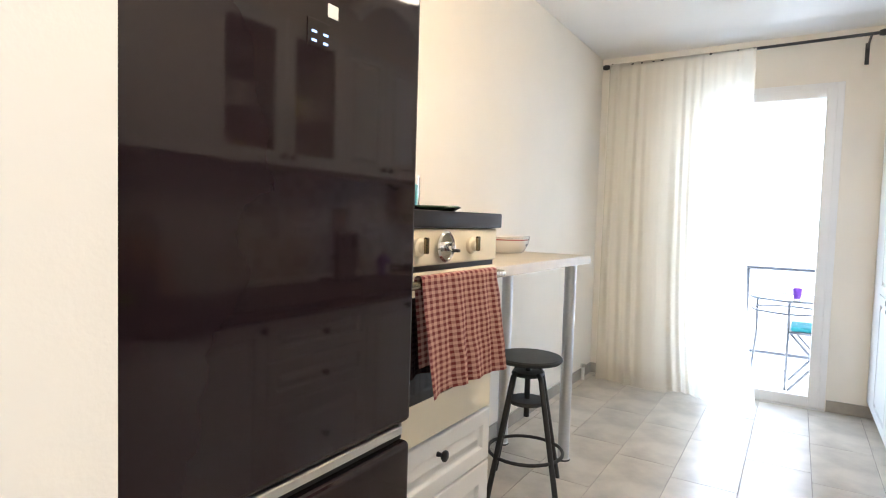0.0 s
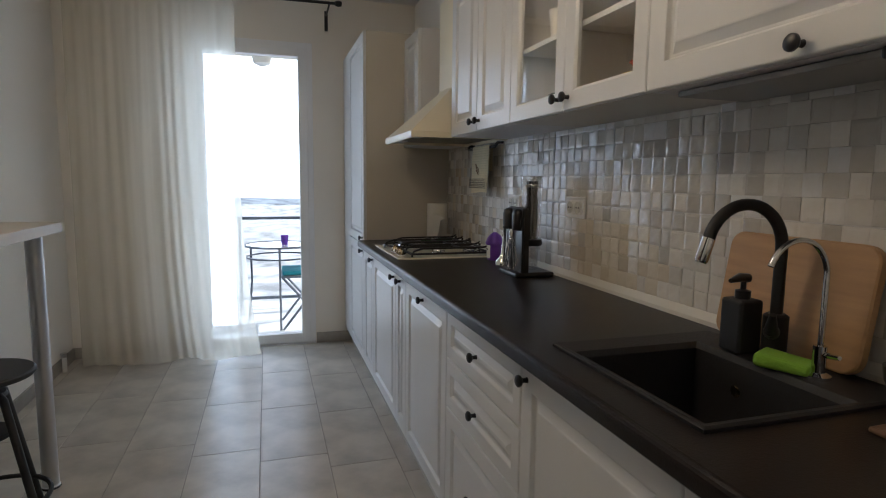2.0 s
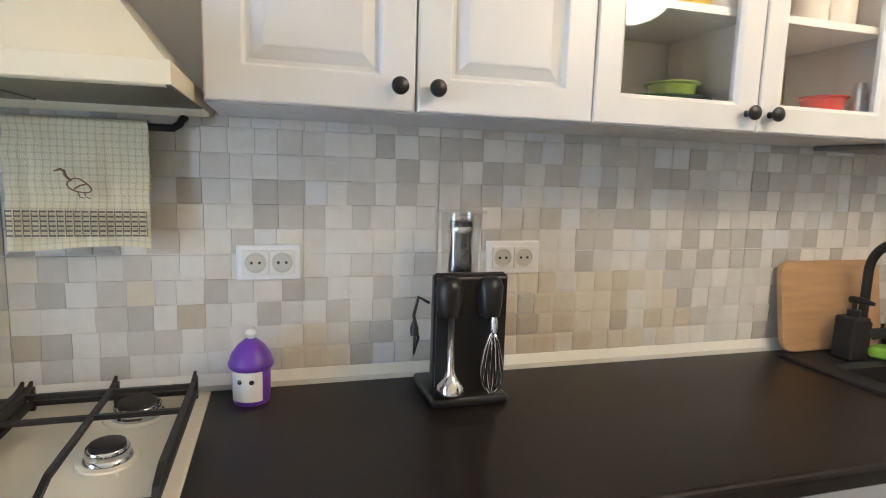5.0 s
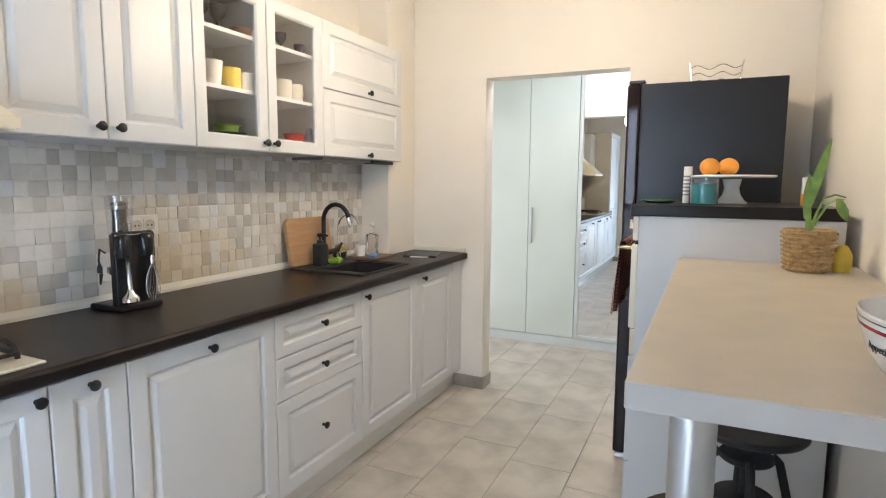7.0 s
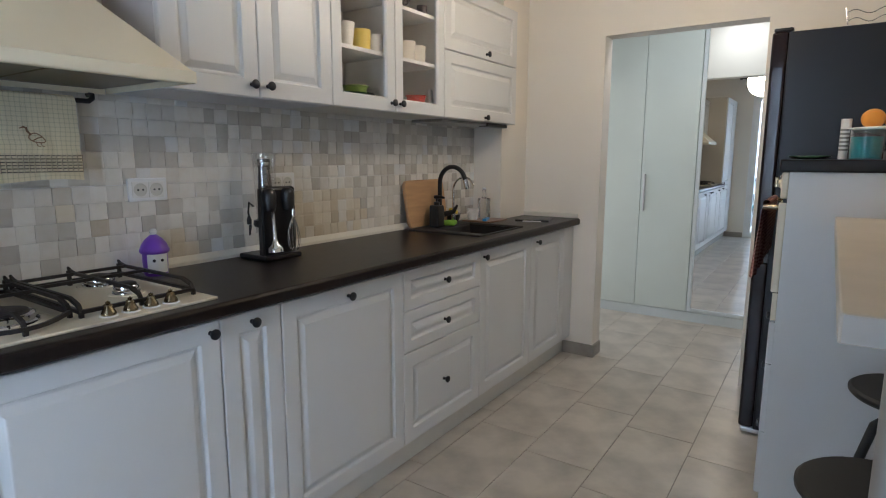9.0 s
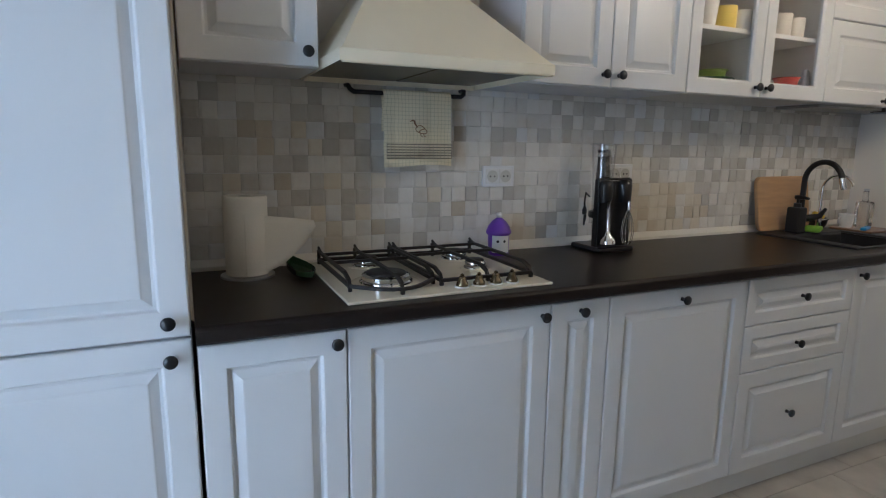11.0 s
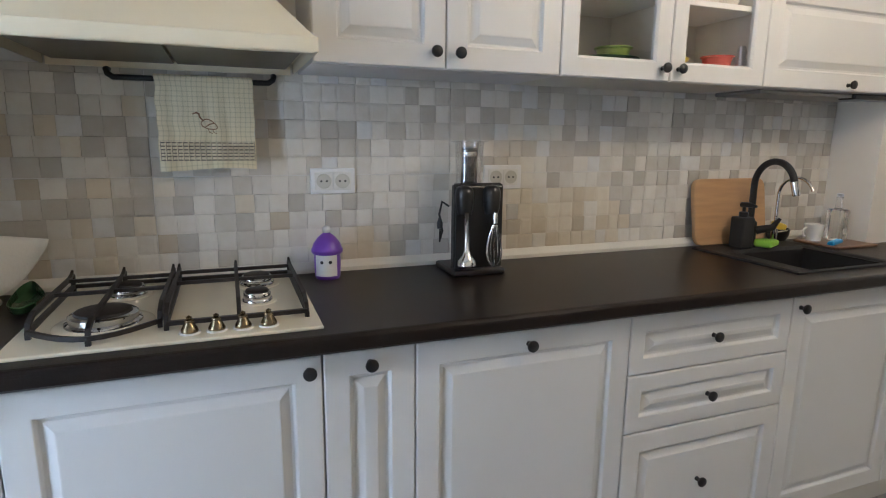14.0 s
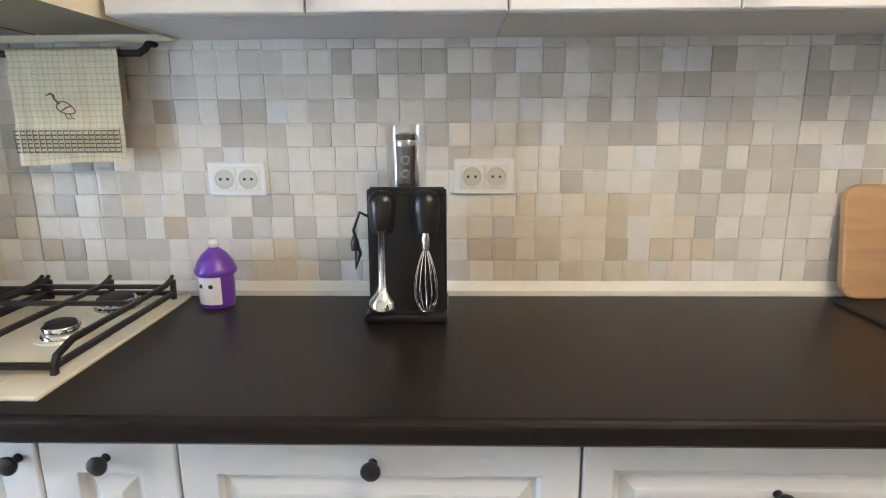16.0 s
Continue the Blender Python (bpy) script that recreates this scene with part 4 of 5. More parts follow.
for a, b, ky in ((1.296, 1.629, 1.597), (1.629, 1.962, 1.661)):
    f = part("door", panel(a, b, U0, U1, UX), M_FRONT, up)
    knob(ky, 1.548, UX - 0.019, f)

up = thing("glass_cabinet", "white wall cabinet with two glazed doors and crockery", "cabinet", "white wall units")
up_glass = up
GY0, GYM, GY1 = 0.548, 0.922, 1.296
upper_body(up, GY0, GY1, open_front=True)
part("divider", box(UX + 0.002, -0.011, GYM - 0.008, GYM + 0.008, U0 + 0.053, U1 - 0.017), M_SHELF, up)
SH = (1.752, 1.968)
for zz in SH:
    for a, b in ((GY0 + 0.017, GYM - 0.008), (GYM + 0.008, GY1 - 0.017)):
        part("shelf", box(UX + 0.012, -0.011, a, b, zz - 0.016, zz, 0.001), M_FRONT, up)
for a, b, ky in ((GY0, GYM, 0.893), (GYM, GY1, 0.951)):
    w = 0.058
    steps = [(0, 0), (0, 0.016), (0.003, 0.019), (w - 0.008, 0.019), (w - 0.004, 0.016), (w, 0.012), (w, 0)]
    bm = ringed([(a + 0.0015 + i, b - 0.0015 - i, U0 + 0.0015 + i, U1 - 0.0015 - i, d) for i, d in steps], cap=False)
    bmesh.ops.transform(bm, matrix=Matrix.Translation((UX, 0, 0)), verts=bm.verts)
    f = part("door", bm, M_FRONT, up, "white door frame")
    g = part("pane", box(UX - 0.008, UX - 0.005, a + w - 0.003, b - w + 0.003, U0 + w - 0.003, U1 - w + 0.003), M_CABPANE, f, "clear glass pane")
    g.visible_shadow = False
    knob(ky, 1.545, UX - 0.019, f)
up = thing("lift_cabinet", "white wall cabinet with two lift-up doors above the sink", "cabinet", "white wall units")
upper_body(up, -0.205, GY0)
f = part("door", panel(-0.205, GY0, U0, 1.828, UX), M_FRONT, up)
knob(0.158, 1.529, UX - 0.019, f)
f = part("door", panel(-0.205, GY0, 1.830, U1, UX), M_FRONT, up)
knob(0.152, 1.857, UX - 0.019, f)
ul = thing("under_cabinet_lamp", "slim dark lamp under the wall cabinet, off", "lamp")
part("housing", box(-0.25, -0.06, -0.15, 0.50, U0 - 0.014, U0 - 0.001, 0.003), M_GREYM, ul)
part("end_cap", box(-0.262, -0.20, -0.17, 0.06, U0 - 0.020, U0 - 0.0005, 0.005), M_PLASTIC, ul)

# crockery
TUMB = [(0, 0), (0.028, 0), (0.036, 0.085), (0.033, 0.085), (0.025, 0.006), (0, 0.006)]
MUG = [(0, 0), (0.034, 0), (0.038, 0.004), (0.040, 0.080), (0.037, 0.080), (0.034, 0.008), (0, 0.008)]
GOB = [(0, 0), (0.026, 0), (0.024, 0.006), (0.006, 0.012), (0.006, 0.035), (0.026, 0.055), (0.030, 0.090), (0.027, 0.090), (0.020, 0.058), (0, 0.050)]
BOWL = [(0, 0), (0.035, 0), (0.05, 0.015), (0.068, 0.045), (0.064, 0.045), (0.045, 0.016), (0, 0.010)]


POT = [(0, 0), (0.040, 0), (0.047, 0.006), (0.050, 0.030), (0.054, 0.046), (0.062, 0.050), (0.060, 0.053), (0.048, 0.046), (0.044, 0.010), (0, 0.008)]


def vessel(name, prof, mat, x, y, zz, label, category, s=1.0, handle=False):
    o = thing(name, label, category, at=pose(x, y, zz))
    part("body", lathe([(r * s, h * s) for r, h in prof], None, 28), mat, o, smooth=True)
    if handle:
        part("handle", tube([tuple(p) for p in arc((0, -0.038 * s, 0.042 * s), 0.022 * s, -90, -270, (1, 2), 10)], 0.005 * s, 8), mat, o, smooth=True)
    return o


part("bottom_board", box(UX + 0.012, -0.011, GY0 + 0.018, GY1 - 0.018, U0 + 0.0175, U0 + 0.052, 0.001), M_FRONT, up_glass)
zb, z1s, z2s = U0 + 0.0522, SH[0], SH[1]
vessel("tumbler", TUMB, M_PORC, -0.20, 1.125, z1s, "ribbed white tumbler on the cabinet shelf", "cup", 1.15)
vessel("mug", MUG, M_YEL, -0.205, 1.036, z1s, "yellow mug with a white rim on the shelf", "mug", 1.05, True)
vessel("mug", MUG, M_BROWN, -0.13, 0.975, z1s, "brown mug on the cabinet shelf", "mug", 0.9)
vessel("mug", MUG, M_PORC, -0.225, 0.972, z1s, "white mug with dark pattern on the shelf", "mug", 0.90)
vessel("mug", MUG, M_CUP, -0.20, 0.725, z1s, "beige stoneware mug on the shelf", "mug", 1.1)
vessel("mug", MUG, M_CUP, -0.20, 0.640, z1s, "beige mug with orange pattern on the shelf", "mug", 1.0, True)
for y in (1.17, 1.085):
    vessel("goblet", GOB, M_DARKCUP, -0.20, y, z2s, "dark metal goblet on the top shelf", "goblet", 1.1)
vessel("bowl", BOWL, M_BROWN, -0.215, 0.980, z2s, "small brown bowl on the top shelf", "bowl", 0.7)
vessel("goblet", GOB, M_DARKCUP, -0.19, 0.715, z2s, "dark metal goblet on the top shelf", "goblet", 0.9)
vessel("mug", MUG, M_DARKCUP, -0.21, 0.612, z2s, "small dark cup on the top shelf", "cup", 0.62)
vessel("plate", [(0, 0), (0.08, 0), (0.118, 0.018), (0.116, 0.021), (0.078, 0.004), (0, 0.004)], M_GREENG, -0.145, 1.06, zb, "dark green plate under a bowl", "plate")
vessel("bowl", POT, M_GREEN, -0.165, 1.030, zb + 0.005, "lime green bowl on a plate", "bowl", 0.95)
vessel("bowl", POT, M_RED, -0.205, 0.655, zb, "red bowl on the cabinet floor", "bowl", 0.85)
vessel("bowl", BOWL, M_YEL, -0.13, 0.78, zb, "yellow bowl behind the red one", "bowl", 0.9)
vessel("pepper_mill", [(0, 0), (0.02, 0), (0.018, 0.03), (0.012, 0.045), (0.016, 0.06), (0.010, 0.078), (0, 0.08)], M_STEEL, -0.235, 0.585, zb, "small metal pepper mill", "mill")

# ---- worktop things ----
jar = thing("biscuit_jar", "purple plastic jar with a white face and bobble hat", "jar", at=pose(-0.090, 1.908, TOPZ, 0, 0, -25) @ Matrix.Scale(0.92, 4))
part("body", lathe([(0, 0), (0.036, 0), (0.039, 0.006), (0.041, 0.05), (0.040, 0.085), (0, 0.085)], None, 28), M_PURPLE, jar, smooth=True)
part("lid", lathe([(0.044, 0.078), (0.0485, 0.084), (0.0485, 0.092), (0.045, 0.098), (0.041, 0.110), (0.028, 0.128), (0.011, 0.142), (0, 0.144)], None, 28), M_PURPLE, jar, "purple hat-shaped lid", True)
part("bobble", lathe([(0, -0.013), (0.0095, -0.0095), (0.0135, 0), (0.0095, 0.0095), (0, 0.013)], pose(0, 0, 0.153), 16), M_PORC, jar, "white bobble", True)
face = bmesh.new()
ring = [[face.verts.new((0.0418 * math.cos(radians(a)), 0.0418 * math.sin(radians(a)), zz)) for a in range(140, 241, 10)] for zz in (0.012, 0.080)]
for i in range(10):
    face.faces.new((ring[0][i], ring[0][i + 1], ring[1][i + 1], ring[1][i]))
fp = part("face", face, M_PORC, jar, "plain white patch", True)
for a in (172, 208):
    part("eye", lathe([(0, 0.002), (0.004, 0.002), (0.0055, 0)], Matrix.Rotation(radians(a), 4, "Z") @ Matrix.Translation((0.0418, 0, 0.056)) @ pose(0, 0, 0, 0, 90, 0), 12), M_KNOB, jar, "dark dot", True)

mix = thing("blender_set", "hand blender set on a black stand with whisk", "blender", at=pose(-0.172, 1.478, TOPZ))
own = box(-0.040, 0.125, -0.080, 0.086, 0, 0.020, 0.008, seg=3)
part("base", own, M_PLASTIC, mix)
own = bmesh.new()
prof = [(0.016, 0.015), (-0.014, 0.015), (-0.014, 0.262), (-0.006, 0.270), (0.008, 0.270), (0.014, 0.262)]
prism(prof, -0.078, 0.078, own)
bmesh.ops.bevel(own, geom=own.edges[:], offset=0.005, segments=3, affect="EDGES", clamp_overlap=True)
part("stand", own, M_PLASTIC, mix)
st = part("shaft", lathe([(0, 0.035), (0.028, 0.035), (0.027, 0.050), (0.014, 0.066), (0.008, 0.082), (0.007, 0.185), (0.010, 0.19), (0, 0.19)], pose(-0.044, 0.048, 0, 0, 3, 0), 20), M_CHROME, mix, "polished blending shaft", True)
for y in (0.048, -0.038):
    part("holder", lathe([(0, 0.182), (0.020, 0.182), (0.025, 0.20), (0.0285, 0.242), (0.025, 0.256), (0.016, 0.264), (0, 0.266)], pose(-0.034, y, 0, 0, 5, 0), 20), M_PLASTIC, mix, smooth=True)
wh = part("whisk", lathe([(0, 0.155), (0.0075, 0.155), (0.0085, 0.175), (0.006, 0.187), (0, 0.187)], pose(-0.044, -0.038, 0), 14), M_CHROME, mix, "steel balloon whisk", True)
for k in range(6):
    a = math.pi * k / 6
    pts = []
    for i in range(25):
        tt = i / 24
        ang = 2 * math.pi * tt
        zz = 0.155 - 0.128 * (1 - math.cos(ang)) / 2
        r = 0.0255 * math.sin(ang) * (0.45 + 0.55 * (1 - math.cos(ang)) / 2) * 1.15
        pts.append((-0.044 + r * math.cos(a), -0.038 + r * math.sin(a), zz))
    part("wire", tube(pts, 0.0011, 5), M_CHROME, wh, smooth=True)
MX, MY = 0.058, 0.004
part("motor", lathe([(0, 0.125), (0.020, 0.125), (0.025, 0.20), (0.025, 0.29), (0.021, 0.325), (0.025, 0.356), (0.023, 0.370), (0, 0.374)], pose(MX, MY, 0), 24), M_PLASTIC, mix, "dark hand-blender motor grip", True)
part("trim_ring", lathe([(0.0245, 0.345), (0.0268, 0.352), (0.0245, 0.359)], pose(MX, MY, 0), 24), M_CHROME, mix, smooth=True)
for zz in (0.302, 0.330):
    part("button", lathe([(0.0062, 0.0045), (0.0090, 0.0045), (0.0095, 0.002), (0.0088, 0.0)], pose(MX - 0.022, MY, zz - 0.01, 0, -90, 0), 18), M_CHROME, mix, "chrome-ringed button", True)
part("bracket", lathe([(0.028, 0.118), (0.044, 0.118), (0.048, 0.126), (0.046, 0.142), (0.030, 0.146), (0.028, 0.118)], pose(MX, MY, 0), 28), M_PLASTIC, mix, "black ring bracket", True)
part("bracket_arm", box(0.010, MX - 0.028, MY - 0.018, MY + 0.018, 0.120, 0.142, 0.003), M_PLASTIC, mix)
part("beaker", lathe([(0.030, 0.022), (0.044, 0.384), (0.054, 0.388), (0.054, 0.391), (0.042, 0.388), (0.028, 0.026), (0.030, 0.022)], pose(MX, MY, 0), 28), M_CLEAR, mix, "clear plastic beaker", True)
part("cord", tube([(0.04, 0.075, 0.20), (0.03, 0.10, 0.215), (0.02, 0.112, 0.18), (0.025, 0.10, 0.13), (0.02, 0.11, 0.10), (0.02, 0.108, 0.16)], 0.0035, 8), M_PLASTIC, mix, smooth=True)
part("plug", lathe([(0, 0), (0.008, 0.003), (0.009, 0.018), (0.004, 0.034), (0, 0.036)], pose(0.02, 0.110, 0.135), 14), M_PLASTIC, mix, smooth=True)


def socket(yc, zc, w=0.140, hgt=0.078):
    s = thing("power_socket", "cream double power socket plate on the tiles", "socket", "wall sockets")
    part("plate", box(-0.0165, -0.0072, yc - w / 2, yc + w / 2, zc - hgt / 2, zc + hgt / 2, 0.003), M_UPVC, s)
    for dy in (-0.027, 0.027):
        part("insert", box(-0.0195, -0.016, yc + dy - 0.026, yc + dy + 0.026, zc - 0.026, zc + 0.026, 0.0015), M_WHITEP, s)
        o = part("well", lathe([(0.0215, 0.0), (0.0215, 0.0015), (0.0195, 0.0015), (0.0185, 0.0006), (0, 0.0006)], pose(-0.0196, yc + dy, zc, 0, -90, 0), 24), M_WELL, s, smooth=True)
        for q in (-0.008, 0.008):
            part("hole", lathe([(0, 0.0012), (0.0032, 0.0012), (0.0032, 0.0)], pose(-0.0203, yc + dy + q, zc, 0, -90, 0), 10), M_KNOB, o)


socket(1.873, 1.211, 0.130, 0.075)
socket(1.319, 1.215, 0.135, 0.078)

roll = thing("paper_roll", "kitchen paper roll with one loose sheet", "paper roll", at=pose(-0.125, 2.755, TOPZ))
part("holder", lathe([(0, 0), (0.075, 0), (0.075, 0.006), (0, 0.008)], None, 28), M_STEEL, roll, smooth=True)
part("paper", lathe([(0.018, 0.008), (0.058, 0.008), (0.060, 0.012), (0.060, 0.228), (0.058, 0.232), (0.018, 0.232)], None, 36), M_PAPER, roll, smooth=True)
bm = bmesh.new()
g = []
for j in range(9):
    v = j / 8
    line = []
    for i in range(13):
        u = i / 12
        top = 0.185 - 0.03 * u
        bot = 0.010 + 0.13 * u ** 2.6
        line.append(bm.verts.new((-0.0605 + 0.050 * u + 0.012 * math.sin(3 * u) - 0.03 * u * u * (1 - v), 0.01 - 0.20 * u, bot + (top - bot) * v)))
    g.append(line)
for j in range(8):
    for i in range(12):
        bm.faces.new((g[j][i], g[j][i + 1], g[j + 1][i + 1], g[j + 1][i]))
sh = part("sheet", bm, M_PAPER, roll, "loose torn sheet", True)
md = sh.modifiers.new("thick", "SOLIDIFY")
md.thickness = 0.001
spoon_dish = thing("spoon_rest", "long green glazed spoon rest beside the hob", "spoon rest", at=pose(-0.165, 2.616, TOPZ + 0.001, 0, 0, 8))
own = bmesh.new()
n_u = 24
loops = []
for scale, height in ((0.55, 0.0), (0.92, 0.010), (1.0, 0.026), (0.96, 0.027), (0.86, 0.012), (0.5, 0.005)):
    ring = []
    for i in range(n_u):
        a = 2 * math.pi * i / n_u
        u = math.cos(a)
        half = 0.034 * (1 - 0.38 * max(0, u)) * (1 + 0.10 * math.sin(3 * a))
        ring.append(own.verts.new((0.105 * u * scale, half * math.sin(a) * scale, height * (1 + 0.5 * max(0, u)))))
    loops.append(ring)
for a, b in zip(loops, loops[1:]):
    for i in range(n_u):
        own.faces.new((a[i], a[(i + 1) % n_u], b[(i + 1) % n_u], b[i]))
own.faces.new(loops[0][::-1])
own.faces.new(loops[-1])
part("dish", own, M_GREENG, spoon_dish, smooth=True)

# ---- fridge ----
FR0, FR1, FRX = -0.548, 0.048, -1.615
fr = thing("fridge", "tall glossy black fridge-freezer with two doors", "fridge")
part("body", box(-2.25, FRX - 0.060, FR0, FR1, FLOOR + 0.03, 1.832, 0.006), M_BLACKSIDE, fr)
fd = part("door", box(FRX - 0.060, FRX, FR0, FR1, 0.898, 1.836, 0.012, seg=4), M_BLACK, fr, "glossy black fridge door")
part("door", box(FRX - 0.060, FRX, FR0, FR1, FLOOR + 0.035, 0.860, 0.012, seg=4), M_BLACK, fr, "glossy black freezer door")
part("handle_strip", box(FRX - 0.050, FRX + 0.001, FR0 + 0.01, FR1 - 0.03, 0.880, 0.8965, 0.003), M_STEEL, fr, "steel grip strip")
part("grip_recess", box(FRX - 0.058, FRX - 0.02, FR0 + 0.005, FR1 - 0.005, 0.860, 0.898), M_PLASTIC, fr)
part("hinge", box(FRX - 0.075, FRX - 0.005, FR1 - 0.05, FR1 - 0.005, 1.836, 1.850, 0.004), M_PLASTIC, fr)
disp = part("display", box(FRX, FRX + 0.0012, -0.245, -0.190, 1.538, 1.580, 0.0005), M_BLACK, fd)
bm = bmesh.new()
for yy in (-0.232, -0.208):
    for zz in (1.549, 1.562):
        box(FRX + 0.0013, FRX + 0.0018, yy - 0.005, yy + 0.005, zz - 0.0016, zz + 0.0016, bm=bm)
part("digits", bm, M_LEDBLUE, disp, "lit blue digits")
part("sticker", box(FRX, FRX + 0.001, -0.203, -0.181, 1.592, 1.612), M_WHITEP, fd, "white sticker")
for yy in (FR0 + 0.06, FR1 - 0.06):
    for xx in (-2.2, -1.70):
        part("foot", lathe([(0, 0), (0.02, 0), (0.02, 0.03), (0, 0.03)], pose(xx, yy, FLOOR), 12), M_STEEL, fr)
part("bottom_strip", box(-1.70, FRX - 0.01, FR0 + 0.01, FR1 - 0.004, FLOOR + 0.01, FLOOR + 0.032, 0.004), M_STEEL, fr)

rack = thing("wire_rack", "wavy chrome wire rack on top of the fridge", "rack")
for k in range(3):
    part("wire", tube([(-1.880 + 0.008 * k - (0.190 + 0.016 * k) * i / 40, -0.25, 1.872 + 0.034 * k + 0.010 * math.sin(i / 40 * 4 * math.pi)) for i in range(41)], 0.0025, 6), M_CHROME, rack, smooth=True)
for x, out in ((-1.878, 0.016), (-2.072, -0.016)):
    part("stand", tube([(x, -0.25, 1.8325), (x + out, -0.25, 1.950), (x + out * 1.2, -0.25, 1.962)], 0.003, 6), M_CHROME, rack, smooth=True)

# ---- oven tower ----
T0, T1, TXF, TXB = 0.056, 0.630, -1.755, -2.38
tw = thing("oven_tower", "white half-height oven housing with two drawers", "cabinet")
part("side_panel", box(TXB, TXF, T1 - 0.018, T1, FLOOR, 1.270, 0.001), M_FRONT, tw, "plain white side board")
part("side_panel", box(TXB, TXF, T0, T0 + 0.018, FLOOR, 1.270, 0.001), M_FRONT, tw)
part("back", box(TXB, TXB + 0.012, T0 + 0.018, T1 - 0.018, FLOOR, 1.270), M_CARCASS, tw)
part("deck", box(TXB + 0.012, TXF - 0.02, T0 + 0.018, T1 - 0.018, 0.74, 0.76), M_CARCASS, tw)
for a, b in ((0.095, 0.335), (0.335, 0.592), (0.592, 0.748)):
    d = part("drawer", panel(T0, T1, a, b - 0.002, TXF, -1), M_FRONT, tw, "raised-panel drawer front")
    knob((T0 + T1) / 2, (a + b) / 2 + 0.03, TXF + 0.019, d, -1)
part("filler", box(TXF, TXF + 0.017, T0 + 0.002, T1 - 0.002, 0.752, 0.850, 0.002), M_CREAM, tw, "cream filler strip")
slab = thing("tower_top", "thick dark worktop slab on the oven housing", "worktop")
part("slab", box(TXB, TXF + 0.030, T0, T1 + 0.012, 1.271, 1.312, 0.004), M_TOP, slab)
oven = thing("oven", "cream retro built-in oven with dark glass door", "oven")
part("body", box(TXB + 0.03, TXF - 0.002, T0 + 0.022, T1 - 0.022, 0.852, 1.268), M_GREYM, oven)
cp = part("control_panel", box(TXF, TXF + 0.022, T0 + 0.003, T1 - 0.003, 1.180, 1.269, 0.005), M_CREAM, oven, "cream control panel")
part("gap", box(TXF, TXF + 0.012, T0 + 0.006, T1 - 0.006, 1.166, 1.180), M_PLASTIC, oven)
dr = part("door", box(TXF, TXF + 0.024, T0 + 0.003, T1 - 0.003, 0.852, 1.166, 0.005), M_CREAM, oven, "cream oven door")
part("window", box(TXF + 0.022, TXF + 0.0265, T0 + 0.02, T1 - 0.02, 0.858, 1.110, 0.003), M_BLACK, dr, "dark oven glass")
HNX = TXF + 0.066
part("handle", tube([(TXF + 0.02, T0 + 0.05, 1.146), (HNX, T0 + 0.05, 1.146), (HNX, T0 + 0.06, 1.146), (HNX, T1 - 0.06, 1.146), (HNX, T1 - 0.05, 1.146), (TXF + 0.02, T1 - 0.05, 1.146)], 0.010, 12), M_BRASS, dr, "brass oven handle", True)
for y, big in ((0.225, 0), (0.335, 1), (0.470, 0)):
    m = pose(TXF + 0.022, y, 1.225, 0, 90, 0)
    if big:
        k = part("clock_knob", lathe([(0, 0.004), (0.036, 0.004), (0.039, 0.010), (0.034, 0.014), (0.033, 0.010), (0.012, 0.010), (0.010, 0.03), (0, 0.032)], m, 32), M_CHROME, cp, "round steel timer dial", True)
        part("pointer", box(TXF + 0.045, TXF + 0.066, y + 0.0, y + 0.012, 1.212, 1.220, 0.003), M_IRON, k)
    else:
        k = part("selector_knob", lathe([(0, 0), (0.022, 0), (0.022, 0.008), (0.015, 0.012), (0.013, 0.020), (0, 0.022)], m, 28), M_CREAM, cp, "cream selector knob", True)
        part("grip", box(TXF + 0.040, TXF + 0.052, y - 0.005, y + 0.005, 1.211, 1.249, 0.003), M_BRASS, k)
rtowel = thing("checked_towel", "red and white checked towel over the oven handle", "towel")
part("cloth", cloth(0.165, 0.520, 1.157, 0.890, HNX, 0.20, 0.011, flip=-1, flare=0.03, skew=0.045), M_CHECK, rtowel, smooth=True)

# ---- bar ----
BTZ, BE, BF = 1.128, 2.040, -1.895
barob = thing("bar_table", "wall-side beige bar table on two steel legs", "table")
part("tabletop", box(WALL_L + 0.002, BF, T1 + 0.001, BE, BTZ - 0.040, BTZ, 0.003), M_BAR, barob, "beige laminate top")
part("edge_band", box(WALL_L + 0.003, BF - 0.004, BE + 0.0002, BE + 0.0014, BTZ - 0.038, BTZ - 0.002), M_BARE, barob)
for x in (-1.980, -2.335):
    lg = part("leg", lathe([(0, FLOOR), (0.034, FLOOR), (0.034, FLOOR + 0.010), (0.030, FLOOR + 0.014), (0.030, BTZ - 0.050), (0.045, BTZ - 0.046), (0.045, BTZ - 0.0405), (0, BTZ - 0.0405)], pose(x, 1.985, 0), 32), M_STEEL, barob, "brushed steel leg", True)
    part("foot", lathe([(0.035, FLOOR + 0.0005), (0.037, FLOOR + 0.004), (0.0345, FLOOR + 0.009)], pose(x, 1.985, 0), 24), M_PLASTIC, lg, "black foot ring", True)


